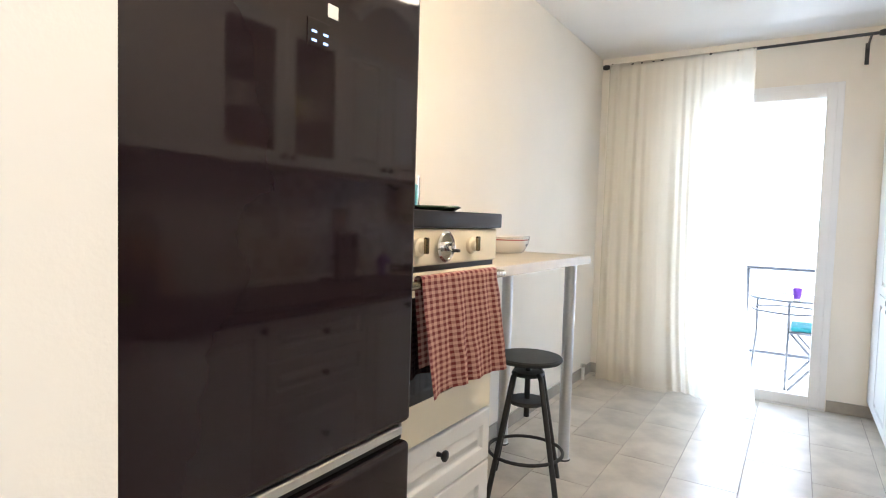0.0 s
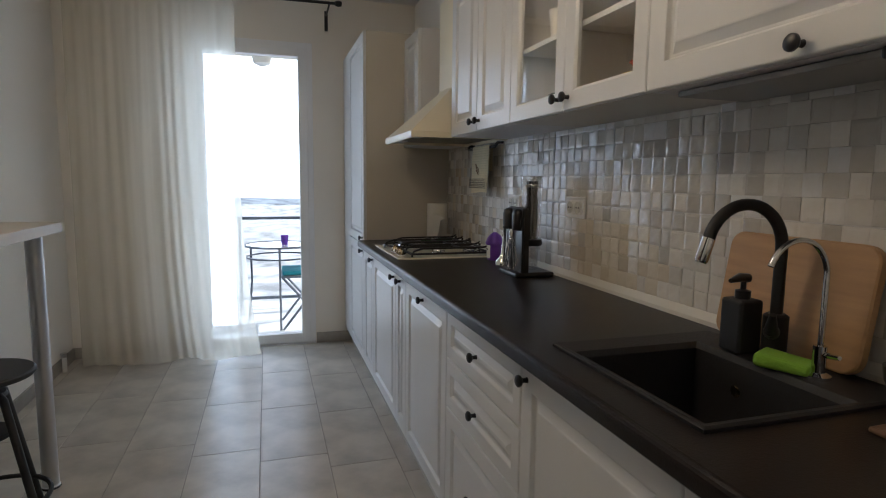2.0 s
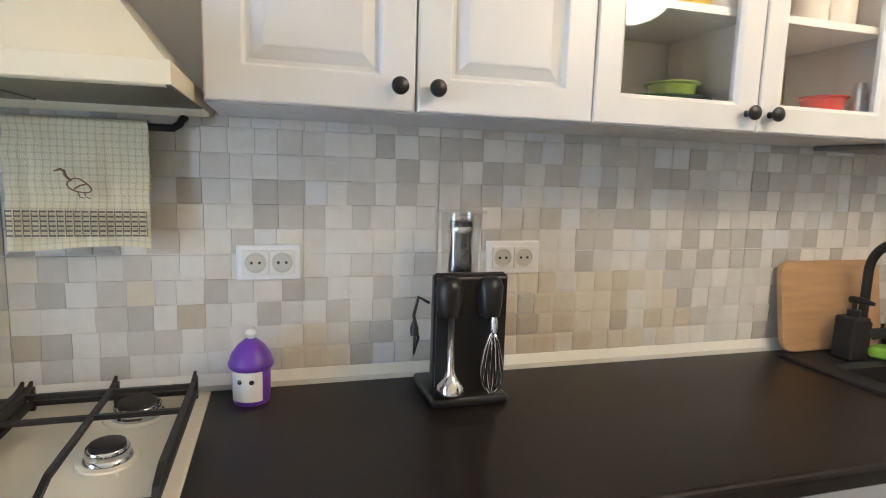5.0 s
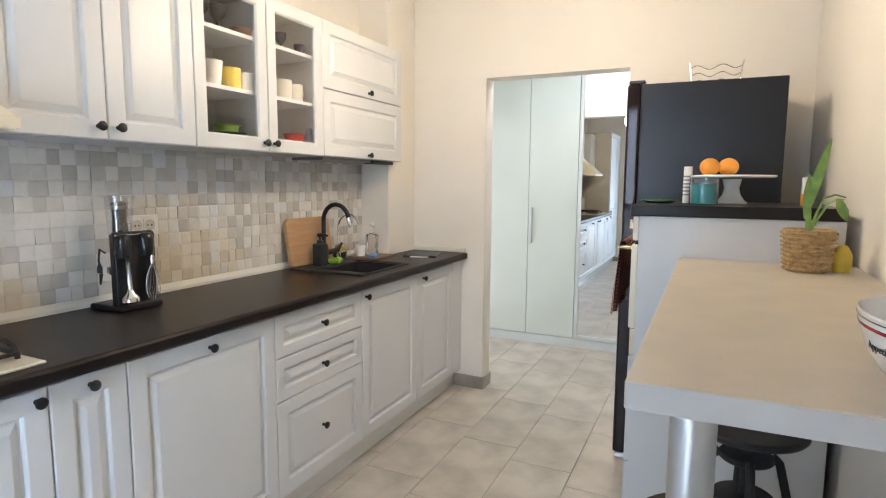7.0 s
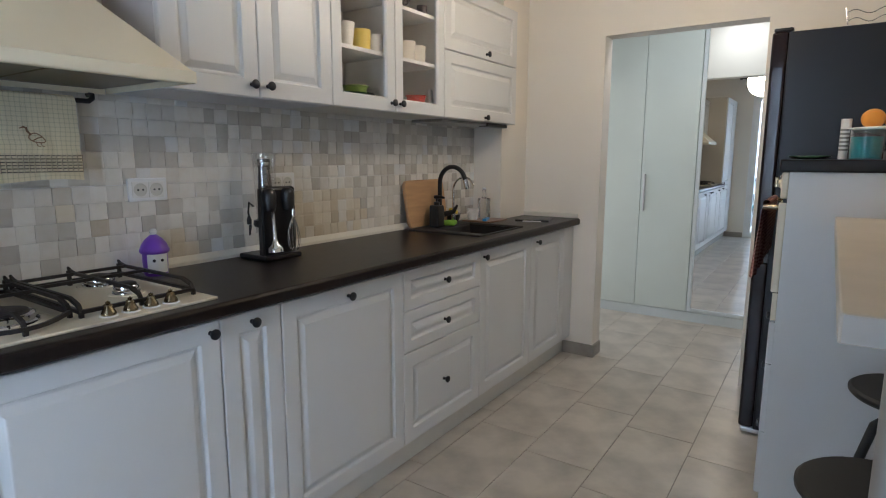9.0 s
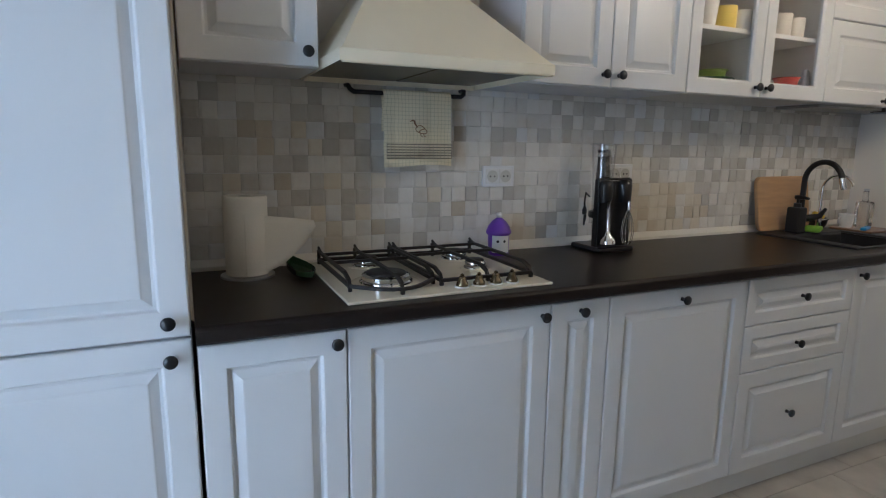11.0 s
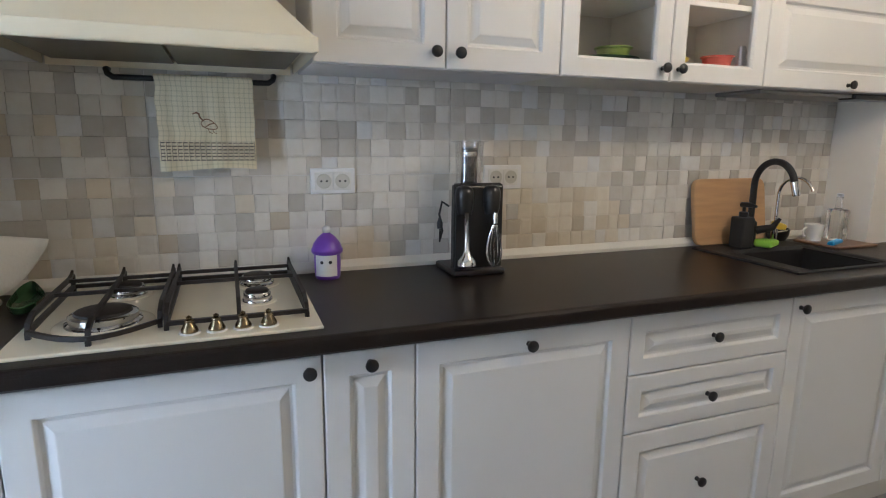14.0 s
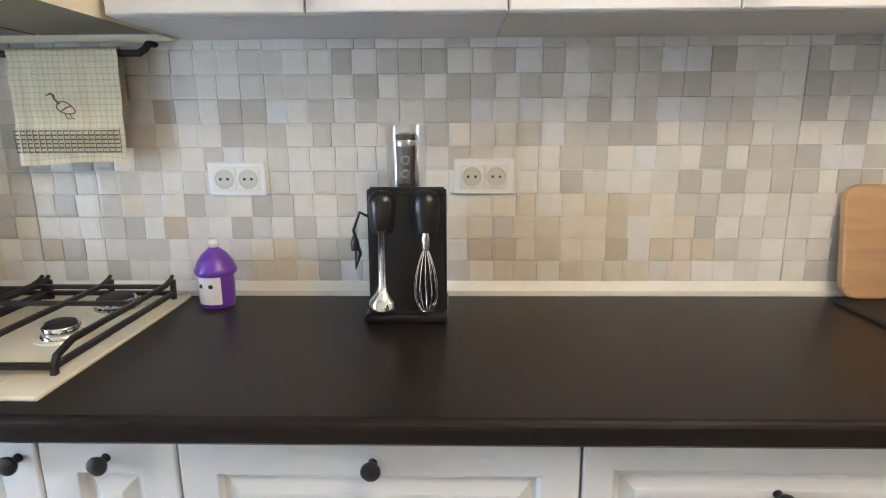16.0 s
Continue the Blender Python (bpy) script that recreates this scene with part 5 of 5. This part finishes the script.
def stool(x, y, turn, sz=0.655):
    s = thing("bar_stool", "black metal screw stool with a round seat", "stool", "screw stools", at=pose(x, y, FLOOR, 0, 0, turn))
    part("seat", lathe([(0, sz - 0.022), (0.150, sz - 0.022), (0.157, sz - 0.014), (0.157, sz - 0.006), (0.150, sz), (0, sz)], None, 40), M_MATTE, s, "round dark seat", True)
    part("spindle", lathe([(0, 0.34), (0.013, 0.34), (0.013, sz - 0.03), (0.05, sz - 0.024), (0, sz - 0.022)], None, 16), M_MATTE, s, smooth=True)
    part("collar", lathe([(0.014, 0.535), (0.070, 0.535), (0.076, 0.542), (0.070, 0.553), (0.014, 0.556)], None, 28), M_MATTE, s, smooth=True)
    part("collar", lathe([(0.014, 0.405), (0.082, 0.405), (0.088, 0.412), (0.082, 0.423), (0.014, 0.426)], None, 28), M_MATTE, s, smooth=True)
    for k in range(4):
        a = radians(45 + 90 * k)
        c, q = math.cos(a), math.sin(a)
        part("leg", tube([(0.07 * c, 0.07 * q, 0.552), (0.088 * c, 0.088 * q, 0.535), (0.215 * c, 0.215 * q, 0.0)], 0.0125, 10), M_MATTE, s, smooth=True)
    part("foot_ring", tube([(0.172 * math.cos(2 * math.pi * i / 40), 0.172 * math.sin(2 * math.pi * i / 40), 0.18) for i in range(41)], 0.008, 8), M_MATTE, s, smooth=True)
    return s


st1 = stool(-2.020, 1.570, 20, 0.625)
st2 = stool(-2.12, 0.98, 50, 0.645)

# ---- on the bar ----
pot = thing("plant_pot", "woven basket pot with a young leafy plant", "plant", at=pose(-2.256, 0.800, BTZ) @ Matrix.Scale(0.92, 4))
part("basket", lathe([(0, 0.0), (0.056, 0.0), (0.061, 0.006), (0.069, 0.07), (0.075, 0.136), (0.071, 0.138), (0.065, 0.115), (0, 0.110)], None, 36), M_BASKET, pot, "tan woven basket", True)
for j in range(9):
    r, zz = 0.062 + 0.00155 * j, 0.010 + j * 0.0145
    part("weave", tube([((r + 0.004 * math.sin(i * math.pi / 2 + j * math.pi)) * math.cos(2 * math.pi * i / 64), (r + 0.004 * math.sin(i * math.pi / 2 + j * math.pi)) * math.sin(2 * math.pi * i / 64), zz) for i in range(65)], 0.0052, 5), M_BASKET, pot, smooth=True)


def leaf(base, tip, width, bend, name="leaf"):
    bm = bmesh.new()
    b, t = Vector(base), Vector(tip)
    d = t - b
    side = d.cross(Vector((0.3, 1, 0.2))).normalized()
    up = side.cross(d).normalized()
    rows = []
    for i in range(11):
        s = i / 10
        w = width * math.sin(math.pi * min(1, s * 0.9 + 0.08)) ** 0.8
        c = b + d * s + up * bend * math.sin(math.pi * s)
        rows.append([bm.verts.new(c - side * w + up * w * 0.35), bm.verts.new(c), bm.verts.new(c + side * w + up * w * 0.35)])
    for a, q in zip(rows, rows[1:]):
        for k in range(2):
            bm.faces.new((a[k], a[k + 1], q[k + 1], q[k]))
    return part(name, bm, M_LEAF, pot, "", True)


part("stem", tube([(0, 0, 0.10), (0.004, 0.0, 0.17), (0.006, 0.0, 0.24)], [0.009, 0.008, 0.005], 8), M_LEAF, pot, smooth=True)
leaf((0.006, 0, 0.20), (-0.040, 0.01, 0.425), 0.0145, 0.012)
leaf((0.012, 0, 0.17), (0.012, 0.02, 0.315), 0.014, -0.012)
part("stalk", tube([(0, 0, 0.12), (-0.018, 0.004, 0.17), (-0.045, 0.008, 0.22), (-0.068, 0.012, 0.236), (-0.085, 0.014, 0.234)], [0.005, 0.0045, 0.004, 0.003, 0.002], 6), M_LEAF, pot, smooth=True)
leaf((-0.070, 0.012, 0.236), (-0.098, 0.03, 0.165), 0.014, 0.016)
part("stalk", tube([(0, 0, 0.12), (-0.012, 0.012, 0.18), (-0.030, 0.018, 0.238), (-0.060, 0.022, 0.250), (-0.088, 0.024, 0.242)], [0.004, 0.004, 0.003, 0.003, 0.002], 6), M_LEAF, pot, smooth=True)

lemon = thing("yellow_bottle", "small yellow plastic bottle by the basket", "bottle", at=pose(-2.348, 0.775, BTZ))
part("body", lathe([(0, 0), (0.022, 0.0), (0.027, 0.015), (0.027, 0.05), (0.018, 0.07), (0.012, 0.08), (0, 0.082)], None, 20), M_YEL, lemon, smooth=True)
bowl = thing("large_bowl", "large white oval bowl with red and dark bands", "bowl", at=pose(-2.292, 1.860, BTZ))
ov = Matrix.Diagonal((0.83, 1.18, 1, 1))
part("body", lathe([(0, 0), (0.092, 0), (0.100, 0.004), (0.120, 0.030), (0.133, 0.065), (0.137, 0.086), (0.134, 0.088), (0.128, 0.066), (0.112, 0.030), (0.09, 0.010), (0, 0.008)], ov, 56), M_PORC, bowl, smooth=True)
part("band", lathe([(0.1337, 0.0670), (0.1350, 0.0712), (0.1346, 0.0720), (0.1330, 0.0670)], ov, 56), M_CRIMSON, bowl, "red glazed band", True)
part("line", lathe([(0.1362, 0.0790), (0.1368, 0.0805), (0.1362, 0.0806)], ov, 56), M_KNOB, bowl, "thin dark line", True)
fc = bpy.data.curves.new("lettering", "FONT")
fc.body, fc.size, fc.extrude, fc.shear, fc.align_x = "Appetit", 0.0165, 0.0006, 0.3, "CENTER"
tmp = new("lettering", fc)
me = bpy.data.meshes.new_from_object(tmp)
bpy.data.objects.remove(tmp)
me.materials.append(M_KNOB)
lt = new("lettering", me)
lt.parent = bowl
for v in me.vertices:                          # wrap the word round the bowl
    a, h = radians(16) + v.co.x / 0.135, 0.040 + v.co.y
    r = 0.1206 + 0.371 * (h - 0.030) + v.co.z
    v.co = (0.83 * r * math.cos(a), 1.18 * r * math.sin(a), h)
lt["label"] = "dark script lettering"

# ---- on the tower ----
TT = 1.3125
stand = thing("cake_stand", "white ceramic cake stand with a flat plate", "cake stand", at=pose(-2.055, 0.36, TT))
part("foot", lathe([(0, 0), (0.055, 0), (0.058, 0.006), (0.046, 0.014), (0.032, 0.035), (0.026, 0.06), (0.034, 0.094), (0, 0.097)], None, 32), M_PORC, stand, smooth=True)
part("plate", lathe([(0, 0.096), (0.145, 0.099), (0.150, 0.105), (0.148, 0.109), (0.140, 0.105), (0, 0.104)], None, 44), M_PORC, stand, smooth=True)
for dx, dy in ((0.065, 0.01), (0.0, -0.005)):
    o = thing("orange", "ripe orange lying on the cake stand", "orange", "oranges on the stand", at=pose(-2.04 + dx, 0.36 + dy, TT + 0.1038))
    bm = lathe([(0.036 * math.cos(radians(a)) if abs(a) < 90 else 0, 0.036 + 0.034 * math.sin(radians(a))) for a in range(-90, 91, 15)], None, 24)
    part("fruit", bm, M_ORANGE, o, smooth=True)
candle = thing("candle_jar", "glass jar with teal candle wax", "candle", at=pose(-1.960, 0.47, TT))
part("wax", lathe([(0, 0.004), (0.045, 0.004), (0.046, 0.075), (0, 0.075)], None, 28), M_TEAL, candle, "teal wax", True)
part("glass", lathe([(0, 0), (0.048, 0), (0.050, 0.004), (0.050, 0.098), (0.0475, 0.098), (0.0472, 0.003)], None, 28), M_GLASS, candle, "clear jar", True)
tubeb = thing("tablet_tube", "slim white tablet tube with dark print", "tube", at=pose(-1.90, 0.36, TT))
part("body", lathe([(0, 0), (0.015, 0), (0.016, 0.003), (0.016, 0.125), (0, 0.125)], None, 20), M_WHITEP, tubeb, smooth=True)
part("cap", lathe([(0, 0.125), (0.0165, 0.125), (0.0165, 0.142), (0, 0.143)], None, 20), M_PORC, tubeb, smooth=True)
bm = bmesh.new()
for i in range(6):
    lathe([(0.0162, 0.03 + i * 0.014), (0.0164, 0.033 + i * 0.014), (0.0162, 0.037 + i * 0.014)], None, 20, bm)
part("print", bm, M_GREYM, tubeb, "unreadable dark print bars")
dish = thing("green_dish", "flat dark green glass dish", "dish", at=pose(-1.80, 0.40, TT))
part("plate", lathe([(0, 0), (0.045, 0), (0.062, 0.010), (0.060, 0.013), (0.044, 0.004), (0, 0.004)], Matrix.Diagonal((1.1, 1, 1, 1)), 28), M_GREENG, dish, smooth=True)
med = thing("medicine_bottle", "white and orange bottle behind the plant", "bottle", at=pose(-2.295, 0.40, TT) @ Matrix.Scale(0.85, 4))
part("body", lathe([(0, 0), (0.022, 0), (0.022, 0.05), (0, 0.05)], None, 20), M_ORANGE, med, smooth=True)
part("cap", lathe([(0, 0.05), (0.020, 0.05), (0.020, 0.115), (0.01, 0.12), (0, 0.12)], None, 20), M_WHITEP, med, smooth=True)

# ---- hall wardrobe ----
WY = -1.76
wd = thing("wardrobe", "pale grey-green hall wardrobe with hinged and mirror doors", "wardrobe")
part("carcass", box(-2.40, -0.005, HALL_B + 0.005, WY - 0.022, FLOOR, 2.50), M_WARD, wd)
part("plinth", box(-2.40, -0.005, WY - 0.021, WY - 0.004, FLOOR, 0.125, 0.001), M_WARDF, wd)
xs = [-1.025, -0.625, -0.235]
for a, b in zip(xs, xs[1:]):
    d = part("door", box(a + 0.002, b - 0.002, WY - 0.020, WY, 0.130, 2.48, 0.001), M_WARD, wd, "plain grey-green door")
    hx_ = b - 0.03 if a < -0.6 else a + 0.03
    part("handle", box(hx_ - 0.008, hx_ + 0.008, WY + 0.001, WY + 0.022, 0.900, 1.190, 0.003), M_STEEL, d, "long steel handle")
part("filler", box(xs[-1] + 0.002, -0.006, WY - 0.020, WY, 0.130, 2.48), M_WARD, wd)
for a, b in ((-1.70, -1.029), (-2.40, -1.704)):
    ajar = Matrix.Translation((a, WY, 0)) @ Matrix.Rotation(radians(0.8 if b > -1 else 0), 4, "Z") @ Matrix.Translation((-a, -WY, 0))
    bm, bg = frame_ring(a, b, 0.130, 2.48, 0.028, WY - 0.022, WY + 0.004), box(a + 0.026, b - 0.026, WY - 0.012, WY - 0.006, 0.155, 2.455)
    for m_ in (bm, bg):
        bmesh.ops.transform(m_, matrix=ajar, verts=m_.verts)
    fm = part("mirror_frame", bm, M_WARDF, wd)
    part("mirror", bg, M_MIRROR, fm, "silvered mirror glass")

# ---- ceiling lamp ----
cl = thing("pendant_lamp", "small three-bulb ceiling lamp with warm bulbs", "lamp")
LX, LY = -1.34, 0.72
part("canopy", lathe([(0, CEIL), (0.07, CEIL), (0.065, CEIL - 0.02), (0.012, CEIL - 0.03), (0.010, CEIL - 0.30), (0, CEIL - 0.30)], pose(LX, LY, 0), 24), M_KNOB, cl, smooth=True)
for k in range(3):
    a = radians(20 + 120 * k)
    bx, by, bz = LX + 0.15 * math.cos(a), LY + 0.15 * math.sin(a), CEIL - 0.40 - 0.02 * k
    ar = part("arm", tube([(LX, LY, CEIL - 0.29), (LX + 0.08 * math.cos(a), LY + 0.08 * math.sin(a), CEIL - 0.33), (bx, by, bz + 0.04), (bx, by, bz)], [0.006, 0.006, 0.008, 0.016], 8), M_KNOB, cl, smooth=True)
    part("bulb", lathe([(0, bz - 0.085), (0.018, bz - 0.08), (0.030, bz - 0.055), (0.026, bz - 0.025), (0.014, bz - 0.002), (0, bz)], pose(bx, by, 0), 20), M_BULB, ar, "glowing warm bulb", True)

# small fittings on the walls
pipe = thing("pipe_stub", "capped white heating pipe by the skirting", "pipe")
part("pipe", tube([(WALL_L + 0.03, 3.55, FLOOR), (WALL_L + 0.03, 3.55, 0.15)], 0.014, 12), M_WHITEP, pipe, smooth=True)
part("cap", lathe([(0, 0.15), (0.02, 0.15), (0.02, 0.175), (0, 0.177)], pose(WALL_L + 0.03, 3.55, 0), 16), M_CHROME, pipe, smooth=True)

# ---- backsplash squares ----
SPZ0, SPZ1 = TOPZ, U0 + 0.03
sp = tagged(part("wall_backsplash", box(-0.0035, -0.0005, -0.2145, 2.905, SPZ0, SPZ1), M_SPLASH), "grey and beige relief tiles in small uneven squares", "wall tiles", kind="structure")
rng = random.Random(7)
NR = 11
rh = (SPZ1 - SPZ0 - 0.03) / NR


def tilelet(w, h, pick):
    """A pillowed glazed square with uneven corners and a face that leans its own way."""
    q = random.Random(pick)
    lean_y, lean_z = q.uniform(-0.0014, 0.0014), q.uniform(-0.0010, 0.0010)
    ring0 = [(0.0, sy * w / 2, sz * h / 2) for sy, sz in ((-1, -1), (1, -1), (1, 1), (-1, 1))]
    ring1, ring2 = [], []
    for sy, sz in ((-1, -1), (1, -1), (1, 1), (-1, 1)):
        jy, jz = q.uniform(0, 0.0005), q.uniform(0, 0.0005)
        lift = sy * lean_y + sz * lean_z + q.uniform(-0.0003, 0.0003)
        ring1.append((-0.0036 + lift, sy * (w / 2 - jy), sz * (h / 2 - jz)))
        ring2.append((-0.0046 + lift, sy * (w / 2 - 0.008), sz * (h / 2 - 0.008)))
    faces = [(8, 9, 10, 11)]
    for b in (0, 4):
        for i in range(4):
            k = (i + 1) % 4
            faces.append((b + i, b + k, b + 4 + k, b + 4 + i))
    return ring0 + ring1 + ring2, faces


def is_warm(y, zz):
    """Patches of cream and tan squares; the hob-side one paints in warm, dim light."""
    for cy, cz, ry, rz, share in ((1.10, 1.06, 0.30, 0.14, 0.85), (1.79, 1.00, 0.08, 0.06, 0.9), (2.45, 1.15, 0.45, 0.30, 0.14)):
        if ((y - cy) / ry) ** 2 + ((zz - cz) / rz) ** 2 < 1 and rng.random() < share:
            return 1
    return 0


shapes = {}
rest = ([], []), ([], [])
count = 0
for r in range(NR):
    zc = SPZ0 + 0.03 + rh * (r + 0.5) + (0.0012 if r > 4 else -0.0012)
    cuts = []
    for a, b in ((-0.213, 0.634), (0.636, 1.503), (1.505, 2.348), (2.350, 2.903)):
        n = round((b - a) / 0.0505)
        line = [a] + [a + (b - a) * k / n + rng.uniform(-0.0055, 0.0055) for k in range(1, n)] + [b]
        cuts += zip(line, line[1:])
    for y, y_end in cuts:
        w = round((y_end - y) / 0.001) * 0.001
        y = (y + y_end - w) / 2
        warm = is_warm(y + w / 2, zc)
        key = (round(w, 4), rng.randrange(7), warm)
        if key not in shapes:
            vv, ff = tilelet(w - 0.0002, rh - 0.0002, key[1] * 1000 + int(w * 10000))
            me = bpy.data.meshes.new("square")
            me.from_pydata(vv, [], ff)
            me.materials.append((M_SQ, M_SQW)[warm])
            shapes[key] = (me, vv, ff)
        me, vv, ff = shapes[key]
        c = Vector((-0.0034 - rng.uniform(0, 0.0005), y + w / 2, zc + rng.uniform(-0.0003, 0.0003)))
        if 0.62 < y + w / 2 < 2.0 and count < 300:
            o = new("square", me)
            o.parent = sp
            o.matrix_local = Matrix.Translation(c)
            count += 1
        else:
            verts, faces = rest[warm]
            n0 = len(verts)
            verts += [tuple(Vector(v) + c) for v in vv]
            faces += [tuple(n0 + i for i in f) for f in ff]
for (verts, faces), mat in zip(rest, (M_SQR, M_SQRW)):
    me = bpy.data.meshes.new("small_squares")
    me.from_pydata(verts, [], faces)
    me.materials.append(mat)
    o = tagged(new("small_squares", me), kind="stuff")
    o.parent = sp

# ---- floor tiles ----
fm_ = {}
rngf = random.Random(3)


def floor_tile(x0, x1, y0, y1):
    x0, x1, y0, y1 = max(x0, WALL_L), min(x1, 0), max(y0, HALL_B), min(y1, WALL_B)
    if x1 - x0 < 0.02 or y1 - y0 < 0.02:
        return
    w, l = round(x1 - x0 - 0.003, 4), round(y1 - y0 - 0.003, 4)
    if (w, l) not in fm_:
        bm = box(-w / 2, w / 2, -l / 2, l / 2, -0.006, 0.0, 0.0008, seg=1)
        me = bpy.data.meshes.new("tile")
        bm.to_mesh(me)
        bm.free()
        me.materials.append(M_FLOOR)
        fm_[(w, l)] = me
    o = new("tile", fm_[(w, l)])
    o.parent = floor
    o.matrix_local = Matrix.Translation(((x0 + x1) / 2, (y0 + y1) / 2, FLOOR))


TW, TL = 0.298, 0.608
for c in range(-1, 10):
    x1 = -0.872 + TW * 3 - c * TW
    off = 0.150 + 0.130 * (c - 3)
    for r in range(-6, 8):
        floor_tile(x1 - TW, x1, off + r * TL, off + (r + 1) * TL)
